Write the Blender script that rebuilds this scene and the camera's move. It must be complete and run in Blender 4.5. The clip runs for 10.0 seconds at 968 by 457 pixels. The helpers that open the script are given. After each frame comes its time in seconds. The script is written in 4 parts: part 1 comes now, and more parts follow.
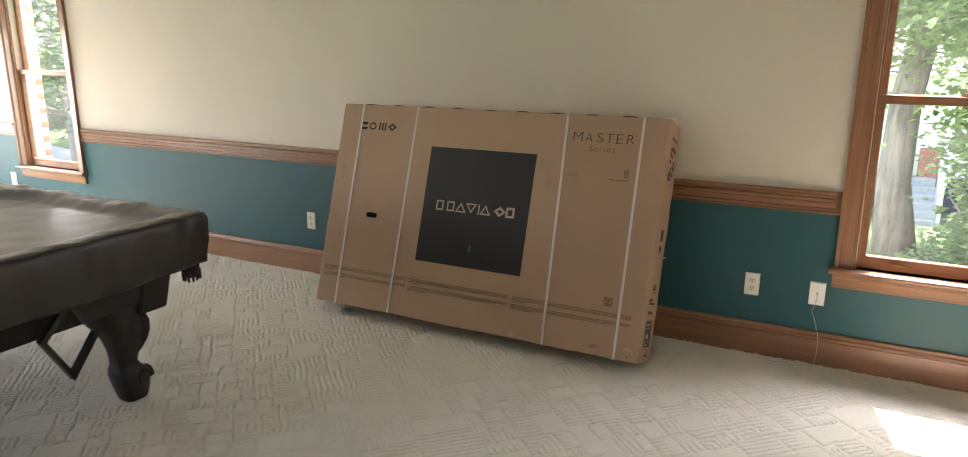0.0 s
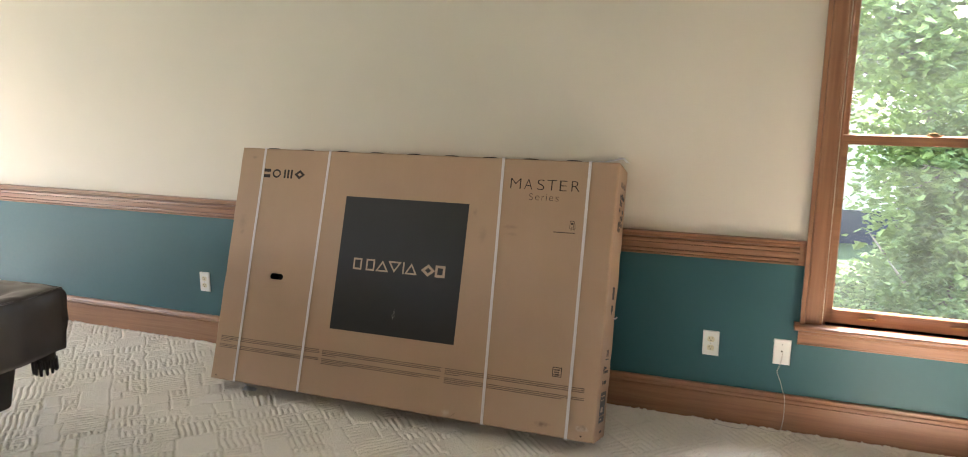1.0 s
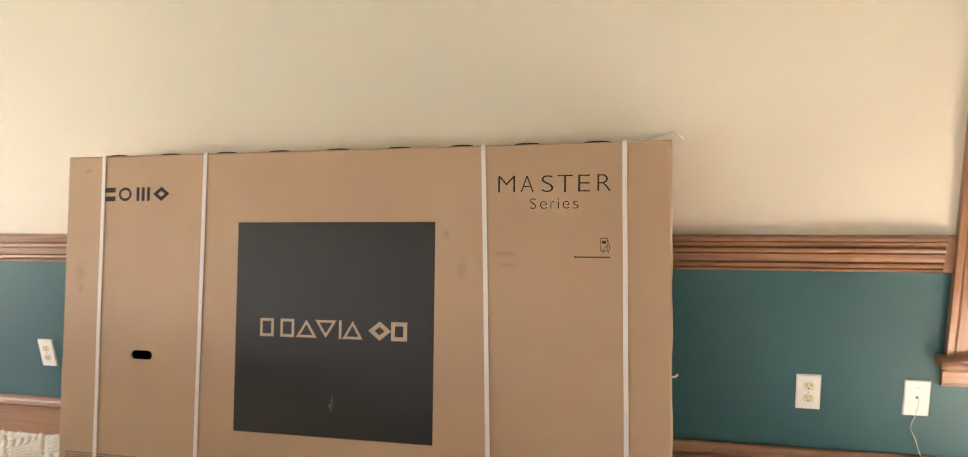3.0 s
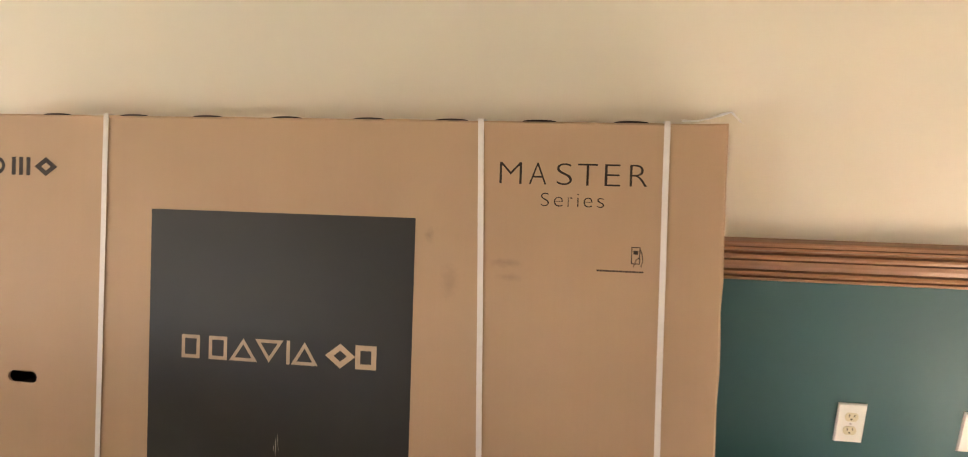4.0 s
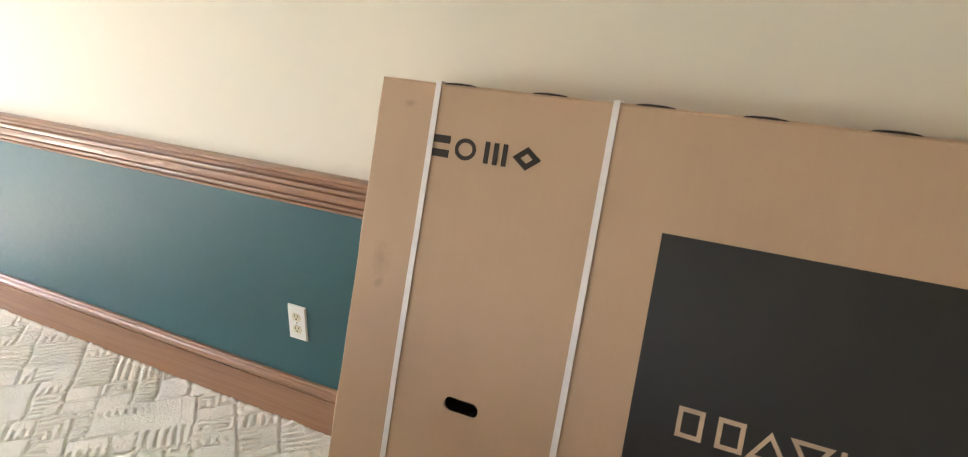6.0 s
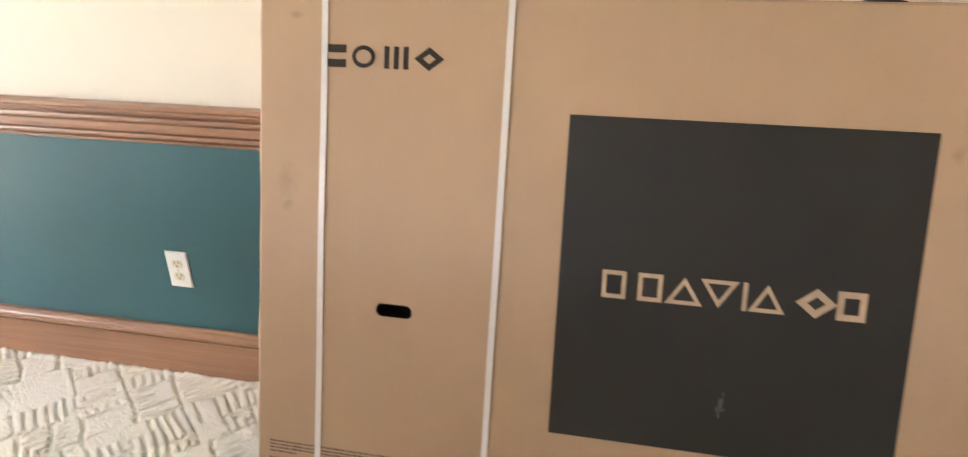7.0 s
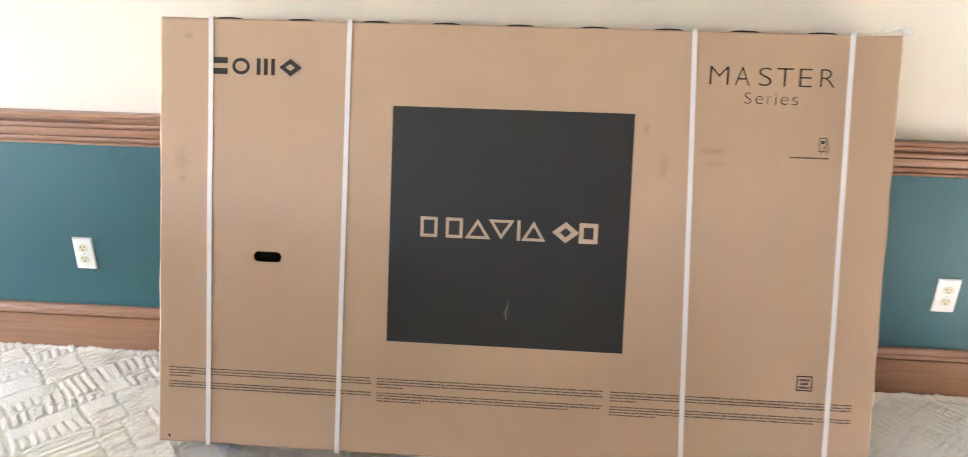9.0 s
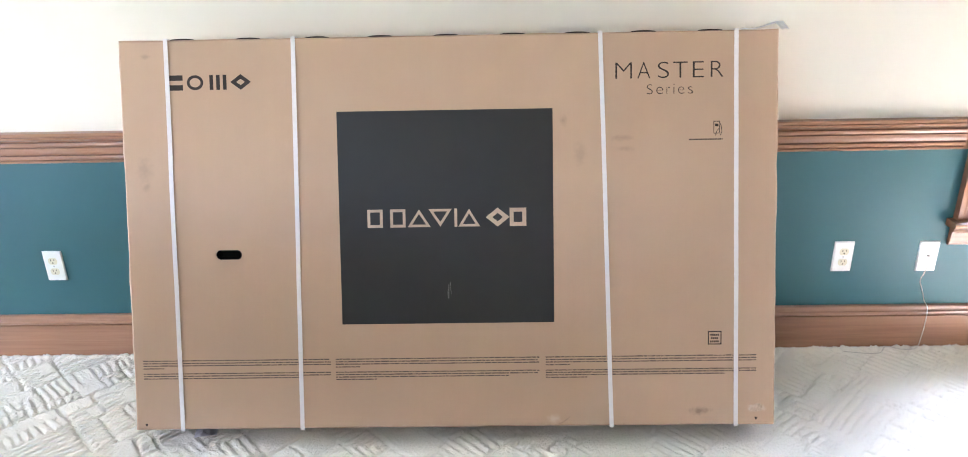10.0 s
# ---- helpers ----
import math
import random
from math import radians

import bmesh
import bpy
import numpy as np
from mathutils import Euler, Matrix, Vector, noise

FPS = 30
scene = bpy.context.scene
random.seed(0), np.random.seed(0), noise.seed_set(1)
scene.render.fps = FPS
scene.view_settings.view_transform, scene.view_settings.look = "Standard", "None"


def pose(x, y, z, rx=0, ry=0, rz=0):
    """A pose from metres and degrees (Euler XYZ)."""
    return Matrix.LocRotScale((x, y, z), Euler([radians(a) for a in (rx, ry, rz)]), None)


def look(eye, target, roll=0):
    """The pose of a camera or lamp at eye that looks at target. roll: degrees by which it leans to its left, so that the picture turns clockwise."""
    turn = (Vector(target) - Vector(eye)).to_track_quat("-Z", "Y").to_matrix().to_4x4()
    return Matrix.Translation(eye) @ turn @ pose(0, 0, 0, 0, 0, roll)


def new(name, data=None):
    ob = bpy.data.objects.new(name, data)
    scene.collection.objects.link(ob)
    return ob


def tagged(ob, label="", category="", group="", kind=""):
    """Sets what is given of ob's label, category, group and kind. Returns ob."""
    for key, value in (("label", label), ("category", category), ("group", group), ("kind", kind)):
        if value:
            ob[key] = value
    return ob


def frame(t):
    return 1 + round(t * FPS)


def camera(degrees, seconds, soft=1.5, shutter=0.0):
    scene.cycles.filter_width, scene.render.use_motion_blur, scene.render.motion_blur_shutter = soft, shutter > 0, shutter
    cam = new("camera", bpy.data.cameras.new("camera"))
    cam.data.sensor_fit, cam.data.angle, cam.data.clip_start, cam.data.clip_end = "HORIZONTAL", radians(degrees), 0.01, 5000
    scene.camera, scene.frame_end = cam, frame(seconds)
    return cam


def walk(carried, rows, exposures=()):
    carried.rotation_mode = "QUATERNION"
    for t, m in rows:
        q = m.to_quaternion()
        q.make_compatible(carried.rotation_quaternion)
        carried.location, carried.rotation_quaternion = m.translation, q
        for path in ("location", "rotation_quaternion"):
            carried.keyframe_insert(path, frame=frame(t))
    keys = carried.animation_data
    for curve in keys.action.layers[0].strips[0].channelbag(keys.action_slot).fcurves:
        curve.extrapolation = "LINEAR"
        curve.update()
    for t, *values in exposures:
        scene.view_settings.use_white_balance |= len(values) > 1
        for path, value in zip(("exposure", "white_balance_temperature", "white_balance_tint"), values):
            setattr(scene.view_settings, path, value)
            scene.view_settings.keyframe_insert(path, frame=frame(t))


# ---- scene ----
cam = camera(66.8, 10.0, soft=0.9, shutter=0.35)
PATH = [
    (0, (1.845, -3.78, 1.551), (0.94, -2.065, 1.064), 0.1),
    (0.5, (1.742, -3.626, 1.547), (0.939, -1.848, 1.105), 0.6),
    (1, (1.537, -3.37, 1.539), (0.851, -1.533, 1.15), 0.2),
    (1.5, (1.423, -3.055, 1.53), (0.601, -1.285, 1.091), -1.4),
    (2, (1.223, -2.826, 1.51), (0.437, -1.063, 0.986), -1.0),
    (2.5, (1.007, -2.57, 1.519), (0.493, -0.704, 1.014), -2.4),
    (3, (0.975, -2.255, 1.503), (0.484, -0.383, 1.001), -3.8),
    (3.2, (0.947, -2.142, 1.511), (0.439, -0.289, 0.959), -1.6),
    (4.3, (0.64, -1.675, 1.504), (0.352, 0.192, 0.845), -1.3),
    (4.5, (0.592, -1.589, 1.482), (0.071, 0.233, 0.843), 0.3),
    (5, (0.413, -1.496, 1.466), (-0.54, 0.142, 0.826), 0.8),
    (5.5, (0.152, -1.522, 1.464), (-0.842, 0.084, 0.805), -3.0),
    (5.7, (0.075, -1.512, 1.47), (-0.889, 0.109, 0.806), -1.1),
    (6.8, (-0.231, -1.591, 1.424), (-0.747, 0.135, 0.557), -0.5),
    (7, (-0.194, -1.642, 1.419), (-0.594, 0.109, 0.538), -0.9),
    (7.5, (-0.044, -1.786, 1.405), (-0.401, -0.072, 0.438), 2.5),
    (8, (-0.011, -1.983, 1.429), (-0.319, -0.194, 0.592), -0.4),
    (8.5, (-0.035, -2.103, 1.428), (-0.207, -0.346, 0.49), -0.2),
    (9, (0.055, -2.214, 1.442), (-0.075, -0.368, 0.684), 1.0),
    (9.5, (0.198, -2.325, 1.469), (0.096, -0.475, 0.715), 0.5),
    (10, (0.143, -2.445, 1.477), (0.108, -0.588, 0.734), -1.2),
]
EXPOSURES = [(0, 3.28, 6890, 21.6), (0.5, 3.62, 6690, 21.6), (1, 3.73, 6690, 23.6), (1.5, 4.08, 6990, 25.6), (2, 4.22, 7040, 25.6), (3, 4.41, 7290, 27.6), (4.5, 4.33, 7940, 30.6), (5, 4.47, 6940, 23.6), (5.5, 4.09, 6790, 22.6), (7, 4.56, 6840, 27.6), (8, 4.97, 6640, 25.6), (8.5, 4.97, 6440, 25.6), (9, 4.87, 6040, 25.6), (9.5, 4.85, 5565, 22.6), (10, 4.90, 5540, 23.6)]
walk(cam, [(t, look(eye, target, roll)) for t, eye, target, roll in PATH], EXPOSURES)

# ---- world, sun and large lights ----
world = bpy.data.worlds.new("world")
scene.world = world
world.use_nodes = True
wn = world.node_tree
sky = wn.nodes.new("ShaderNodeTexSky")
sky.sky_type = "NISHITA"
sky.sun_disc = False
sky.sun_elevation = radians(54)
sky.sun_rotation = radians(-14.5)
wn.links.new(sky.outputs[0], wn.nodes["Background"].inputs[0])
wn.nodes["Background"].inputs[1].default_value = 0.15

sun_data = bpy.data.lights.new("sun", "SUN")
sun_data.energy = 5.0
sun_data.angle = radians(0.9)
sun_data.color = (1.0, 0.95, 0.87)
sun = new("sun", sun_data)
sun.matrix_world = look((-1.6, 6.2, 10.0), (0, 0, 0))

ROOM_W, ROOM_E, ROOM_S, CEIL = -5.7, 3.9, -7.2, 2.62
# openings of the walls that the walk never faces: side, along, middle height, width, height, watts of daylight
OPENINGS = (
    ("west", -0.62, 0.88, 0.9, 1.56, 7.5),
    ("west", -3.6, 0.88, 1.9, 1.56, 7.0),
    ("south", -3.9, 1.35, 1.7, 1.4, 0.9),
)


def window_light(eye, target, w, h, watts):
    """The sky's light in or above an opening."""
    lamp = bpy.data.lights.new("window_light", "AREA")
    lamp.shape = "RECTANGLE"
    lamp.size, lamp.size_y, lamp.energy = w, h, watts
    lamp.color = (0.93, 0.97, 1.0)
    new("window_light", lamp).matrix_world = look(eye, target)


for side, at, mid, w, h, watts in OPENINGS:
    if side == "west":
        window_light((ROOM_W - 0.55, at, mid + 0.15), (ROOM_W + 1, at - 0.5, mid - 0.25), w, h, watts)
    else:
        window_light((at, ROOM_S - 0.75, mid + 0.4), (at, ROOM_S + 1, mid - 0.7), w, h, watts)
# open sky above the two windows of the north wall
window_light((2.2, 1.5, 3.3), (2.1, -0.6, 0.3), 3.4, 1.4, 34.0)
window_light((-5.0, 1.9, 3.15), (-3.2, -1.2, 0.2), 3.2, 1.2, 48.0)


# ---- materials ----
class Nodes:
    """A small builder for one procedural material."""

    def __init__(self, name):
        self.m = bpy.data.materials.new(name)
        self.m.use_nodes = True
        self.t = self.m.node_tree
        self.b = self.t.nodes["Principled BSDF"]
        self.out = self.t.nodes["Material Output"]
        self.co = self.t.nodes.new("ShaderNodeTexCoord")

    def n(self, kind, **values):
        node = self.t.nodes.new(kind)
        for k, v in values.items():
            node.inputs[k].default_value = v
        return node

    def link(self, a, b):
        self.t.links.new(a, b)

    def coords(self, scale=(1, 1, 1), rot=(0, 0, 0)):
        mp = self.n("ShaderNodeMapping", Scale=scale, Rotation=rot)
        self.link(self.co.outputs["Object"], mp.inputs["Vector"])
        return mp.outputs[0]

    def noise(self, scale, detail=4.0, rough=0.55, vec=None, distort=0.0):
        nd = self.n("ShaderNodeTexNoise", Scale=scale, Detail=detail, Roughness=rough, Distortion=distort)
        self.link(vec if vec is not None else self.coords(), nd.inputs["Vector"])
        return nd.outputs["Fac"]

    def ramp(self, fac, stops):
        r = self.t.nodes.new("ShaderNodeValToRGB")
        els = r.color_ramp.elements
        while len(els) < len(stops):
            els.new(0.5)
        for e, (p, c) in zip(els, stops):
            e.position = p
            e.color = (*c, 1) if len(c) == 3 else c
        self.link(fac, r.inputs[0])
        return r.outputs[0]

    def mix(self, fac, a, b, blend="MIX"):
        mx = self.t.nodes.new("ShaderNodeMix")
        mx.data_type, mx.blend_type = "RGBA", blend
        for sock, v in ((mx.inputs[0], fac), (mx.inputs[6], a), (mx.inputs[7], b)):
            if isinstance(v, (int, float)):
                sock.default_value = v
            elif isinstance(v, tuple):
                sock.default_value = (*v, 1)
            else:
                self.link(v, sock)
        return mx.outputs[2]

    def math(self, op, a, b=0.0):
        md = self.t.nodes.new("ShaderNodeMath")
        md.operation = op
        for sock, v in ((md.inputs[0], a), (md.inputs[1], b)):
            if isinstance(v, (int, float)):
                sock.default_value = v
            else:
                self.link(v, sock)
        return md.outputs[0]

    def bump(self, height, strength, distance, under=None):
        bp = self.n("ShaderNodeBump", Strength=strength, Distance=distance)
        self.link(height, bp.inputs["Height"])
        if under is not None:
            self.link(under, bp.inputs["Normal"])
        self.link(bp.outputs[0], self.b.inputs["Normal"])
        return bp.outputs[0]

    def done(self, color=None, rough=0.6, metal=0.0, spec=0.5):
        if color is not None:
            if isinstance(color, tuple):
                self.b.inputs["Base Color"].default_value = (*color, 1)
            else:
                self.link(color, self.b.inputs["Base Color"])
        if isinstance(rough, (int, float)):
            self.b.inputs["Roughness"].default_value = rough
        else:
            self.link(rough, self.b.inputs["Roughness"])
        self.b.inputs["Metallic"].default_value = metal
        self.b.inputs["Specular IOR Level"].default_value = spec
        return self.m


def paint(name, base, rough, variation=0.05, bump=0.12):
    k = Nodes(name)
    lo = tuple(c * (1 - variation) for c in base)
    hi = tuple(min(1, c * (1 + variation)) for c in base)
    big = k.noise(0.9, 3)
    col = k.ramp(big, [(0.35, lo), (0.65, hi)])
    fine = k.noise(260.0, 2)
    roller = k.noise(38.0, 3)
    col = k.mix(0.08, col, k.ramp(roller, [(0.3, lo), (0.7, hi)]))
    k.bump(k.math("ADD", fine, k.math("MULTIPLY", roller, 0.6)), bump, 0.0006)
    return k.done(col, k.ramp(roller, [(0.2, (rough - 0.05,) * 3), (0.8, (rough + 0.06,) * 3)]))


def plain(name, base, rough, metal=0.0, variation=0.12, scale=30.0, bump=0.05):
    k = Nodes(name)
    f = k.noise(scale, 3)
    col = k.ramp(f, [(0.3, tuple(c * (1 - variation) for c in base)), (0.7, tuple(min(1, c * (1 + variation)) for c in base))])
    k.bump(f, bump, 0.001)
    return k.done(col, rough, metal)


def wood(name, along, dark, mid, light, rough=0.34):
    """Stained oak with its grain along the axis 0, 1 or 2."""
    k = Nodes(name)
    s = [34.0, 34.0, 34.0]
    s[along] = 1.3
    v = k.coords(tuple(s))
    grain = k.noise(1.0, 6, 0.62, v, 0.6)
    s2 = [150.0, 150.0, 150.0]
    s2[along] = 5.0
    pores = k.noise(1.0, 3, 0.6, k.coords(tuple(s2)))
    broad = k.noise(2.2, 2)
    col = k.ramp(grain, [(0.28, dark), (0.5, mid), (0.74, light)])
    col = k.mix(k.ramp(pores, [(0.36, (0.35,) * 3), (0.5, (0.0,) * 3)]), col, dark)
    col = k.mix(0.25, col, k.ramp(broad, [(0.3, dark), (0.7, light)]))
    k.bump(k.math("ADD", grain, pores), 0.10, 0.0006)
    k.b.inputs["Coat Weight"].default_value = 0.5
    k.b.inputs["Coat Roughness"].default_value = 0.22
    return k.done(col, k.ramp(pores, [(0.3, (rough + 0.12,) * 3), (0.6, (rough,) * 3)]))


OAK = ((0.205, 0.090, 0.042), (0.295, 0.137, 0.066), (0.370, 0.188, 0.098))
oak_x = wood("oak_along", 0, *OAK)
oak_y = wood("oak_across", 1, *OAK)
oak_z = wood("oak_upright", 2, *OAK)
cream = paint("cream_wall_paint", (0.72, 0.657, 0.552), 0.6, 0.03)
teal = paint("teal_wall_paint", (0.018, 0.095, 0.106), 0.52, 0.06)
ceiling_white = paint("ceiling_paint", (0.82, 0.81, 0.78), 0.8, 0.02)
liner = plain("jamb_liner_vinyl", (0.62, 0.56, 0.45), 0.5)
plate_white = plain("wall_plate_plastic", (0.80, 0.79, 0.74), 0.3, 0, 0.02)
ivory = plain("receptacle_plastic", (0.70, 0.64, 0.46), 0.35, 0, 0.03)
slot_dark = plain("slot_shadow", (0.02, 0.018, 0.015), 0.6)
screw_metal = plain("screw_metal", (0.5, 0.48, 0.45), 0.35, 1.0)
brass = plain("aged_brass", (0.32, 0.20, 0.09), 0.35, 1.0)


def carpet_material():
    k = Nodes("carpet_pile")
    fib = k.noise(420.0, 3, 0.7)
    loop = k.t.nodes.new("ShaderNodeTexVoronoi")
    loop.inputs["Scale"].default_value = 125.0
    k.link(k.coords(), loop.inputs["Vector"])
    broad = k.noise(1.4, 4)
    col = k.ramp(broad, [(0.3, (0.82, 0.780, 0.675)), (0.7, (0.87, 0.830, 0.725))])
    col = k.mix(k.ramp(fib, [(0.30, (0.45,) * 3), (0.55, (0.0,) * 3)]), col, (0.64, 0.59, 0.49))
    h = k.math("ADD", k.math("MULTIPLY", loop.outputs["Distance"], -0.9), fib)
    k.bump(h, 0.6, 0.004)
    k.b.inputs["Sheen Weight"].default_value = 0.15
    return k.done(col, 0.95, 0, 0.15)


carpet_mat = carpet_material()


def cardboard_material():
    k = Nodes("corrugated_cardboard")
    flute = k.noise(1.0, 2, 0.5, k.coords((140.0, 140.0, 1.5)))
    fibre = k.noise(520.0, 3)
    broad = k.noise(1.7, 4)
    col = k.ramp(broad, [(0.3, (0.435, 0.282, 0.178)), (0.7, (0.490, 0.324, 0.210))])
    col = k.mix(k.ramp(fibre, [(0.25, (0.35,) * 3), (0.5, (0.0,) * 3)]), col, (0.33, 0.21, 0.13))
    col = k.mix(0.03, col, k.ramp(flute, [(0.35, (0.37, 0.24, 0.155)), (0.65, (0.53, 0.37, 0.255))]))
    # handling smudges and scuffs
    for (u, v, ru, rv, tone, amount) in ((-0.918, 0.80, 0.030, 0.050, (0.24, 0.17, 0.12), 0.32), (-0.915, 0.75, 0.018, 0.016, (0.22, 0.15, 0.11), 0.34), (0.395, 0.83, 0.026, 0.05, (0.27, 0.18, 0.125), 0.34), (0.52, 0.876, 0.05, 0.012, (0.25, 0.16, 0.115), 0.38), (0.53, 0.845, 0.04, 0.01, (0.25, 0.16, 0.115), 0.32), (0.755, 0.044, 0.04, 0.016, (0.16, 0.10, 0.07), 0.6), (0.925, 0.052, 0.034, 0.014, (0.62, 0.52, 0.42), 0.7), (0.31, 0.024, 0.03, 0.02, (0.60, 0.47, 0.36), 0.5), (0.345, 0.93, 0.014, 0.02, (0.26, 0.17, 0.12), 0.45), (-0.9, 1.14, 0.02, 0.01, (0.25, 0.17, 0.12), 0.5)):
        mp = k.n("ShaderNodeMapping", Location=(-u / ru, 0, -v / rv), Scale=(1 / ru, 0, 1 / rv))
        k.link(k.co.outputs["Object"], mp.inputs["Vector"])
        ln = k.t.nodes.new("ShaderNodeVectorMath")
        ln.operation = "LENGTH"
        k.link(mp.outputs[0], ln.inputs[0])
        edge = k.math("ADD", ln.outputs["Value"], k.math("MULTIPLY", k.noise(70.0, 4), 1.6))
        mask = k.ramp(k.math("MULTIPLY", edge, 0.5), [(0.45, (amount,) * 3), (0.85, (0.0,) * 3)])
        col = k.mix(mask, col, tone)
    k.bump(k.math("ADD", k.math("MULTIPLY", flute, 0.25), k.math("MULTIPLY", broad, 3.0)), 0.18, 0.0012)
    return k.done(col, 0.62, 0, 0.35)


cardboard = cardboard_material()
cardboard_edge = plain("cardboard_raw_edge", (0.50, 0.36, 0.25), 0.8, 0, 0.2, 300.0, 0.3)
print_dark = plain("dark_print", (0.0245, 0.0212, 0.0188), 0.42, 0, 0.08, 4.0, 0.02)
print_dark.node_tree.nodes["Principled BSDF"].inputs["Specular IOR Level"].default_value = 0.33
print_ink = plain("brown_black_ink", (0.030, 0.020, 0.014), 0.55)
print_ink.node_tree.nodes["Principled BSDF"].inputs["Specular IOR Level"].default_value = 0.24
print_soft = plain("fine_ink", (0.105, 0.068, 0.045), 0.6)
print_tan = plain("unprinted_board", (0.47, 0.325, 0.22), 0.6)
label_pale = plain("pale_label", (0.55, 0.42, 0.31), 0.6)
scratch_white = plain("scratched_paper", (0.55, 0.50, 0.44), 0.8)
strap_white = plain("white_plastic_strap", (0.72, 0.67, 0.65), 0.4, 0, 0.03, 60.0, 0.02)
# near-black colour stands in for the shade inside the carton's holes
hole_shade = plain("shaded_box_inside", (0.006, 0.005, 0.004), 0.9)
wrap_white = plain("white_foam_sheet", (0.90, 0.90, 0.90), 0.5)
wrap_grey = plain("cloudy_plastic_film", (0.58, 0.58, 0.59), 0.3)
cord_grey = plain("grey_cord", (0.52, 0.48, 0.41), 0.5)


def vinyl_material():
    k = Nodes("brown_vinyl_cover")
    f = k.noise(6.0, 4)
    g = k.noise(240.0, 3)
    col = k.ramp(f, [(0.3, (0.036, 0.030, 0.027)), (0.7, (0.054, 0.045, 0.041))])
    k.bump(k.math("ADD", f, k.math("MULTIPLY", g, 0.5)), 0.15, 0.0010)
    return k.done(col, k.ramp(f, [(0.3, (0.30,) * 3), (0.7, (0.36,) * 3)]))


vinyl = vinyl_material()
mahogany = wood("dark_mahogany", 2, (0.006, 0.004, 0.003), (0.012, 0.008, 0.006), (0.022, 0.014, 0.010), 0.42)
mahogany.node_tree.nodes["Principled BSDF"].inputs["Coat Weight"].default_value = 0.12
leather = plain("dark_pocket_leather", (0.018, 0.012, 0.009), 0.5)
rack_black = plain("black_rack_plastic", (0.010, 0.009, 0.009), 0.4)


def glass_material():
    k = Nodes("window_glass")
    tr = k.t.nodes.new("ShaderNodeBsdfTransparent")
    tr.inputs[0].default_value = (0.97, 0.985, 0.98, 1)
    gl = k.t.nodes.new("ShaderNodeBsdfGlossy")
    gl.inputs["Roughness"].default_value = 0.02
    lw = k.t.nodes.new("ShaderNodeLayerWeight")
    fac = k.math("ADD", k.math("MULTIPLY", k.math("POWER", lw.outputs["Facing"], 4.0), 0.25), 0.012)
    mx = k.t.nodes.new("ShaderNodeMixShader")
    k.link(fac, mx.inputs[0])
    k.link(tr.outputs[0], mx.inputs[1])
    k.link(gl.outputs[0], mx.inputs[2])
    # haze over the bright windows, put into the pane as a faint veil
    haze = k.t.nodes.new("ShaderNodeBsdfTranslucent")
    haze.inputs[0].default_value = (0.9, 0.92, 0.92, 1)
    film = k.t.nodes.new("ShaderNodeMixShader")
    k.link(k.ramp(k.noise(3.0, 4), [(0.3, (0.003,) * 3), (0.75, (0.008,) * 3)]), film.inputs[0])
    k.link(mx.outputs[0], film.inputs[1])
    k.link(haze.outputs[0], film.inputs[2])
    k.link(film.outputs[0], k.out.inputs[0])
    return k.m


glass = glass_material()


def leaf_material(name, lo, hi, thin=0.6):
    k = Nodes(name)
    geo = k.t.nodes.new("ShaderNodeNewGeometry")
    col = k.ramp(geo.outputs["Random Per Island"], [(0.0, lo), (1.0, hi)])
    k.done(col, 0.5)
    tl = k.t.nodes.new("ShaderNodeBsdfTranslucent")
    k.link(k.mix(0.6, col, (0.60, 0.74, 0.36)), tl.inputs[0])
    mx = k.t.nodes.new("ShaderNodeMixShader")
    mx.inputs[0].default_value = thin
    k.link(k.b.outputs[0], mx.inputs[1])
    k.link(tl.outputs[0], mx.inputs[2])
    k.link(mx.outputs[0], k.out.inputs[0])
    return k.m


leaf_a = leaf_material("maple_leaf", (0.105, 0.155, 0.070), (0.250, 0.330, 0.150), 0.75)
# darker leaf copy: the far trees' shade is put into its colour
leaf_shaded = leaf_material("shaded_far_leaf", (0.028, 0.062, 0.036), (0.075, 0.130, 0.062), 0.25)
leaf_b = leaf_material("shrub_leaf", (0.110, 0.170, 0.110), (0.220, 0.290, 0.190), 0.75)


def bark_material():
    k = Nodes("grey_bark")
    v = k.coords((9.0, 9.0, 1.6))
    f = k.noise(2.0, 6, 0.65, v)
    k.bump(f, 0.9, 0.02)
    return k.done(k.ramp(f, [(0.3, (0.15, 0.13, 0.115)), (0.7, (0.36, 0.325, 0.295))]), 0.9)


bark = bark_material()


def lawn_material():
    k = Nodes("lawn")
    f = k.noise(0.5, 6)
    g = k.noise(55.0, 4)
    col = k.mix(0.4, k.ramp(f, [(0.35, (0.055, 0.105, 0.03)), (0.7, (0.12, 0.17, 0.06))]), k.ramp(g, [(0.3, (0.03, 0.06, 0.02)), (0.7, (0.14, 0.19, 0.07))]))
    k.bump(g, 0.8, 0.03)
    return k.done(col, 0.9)


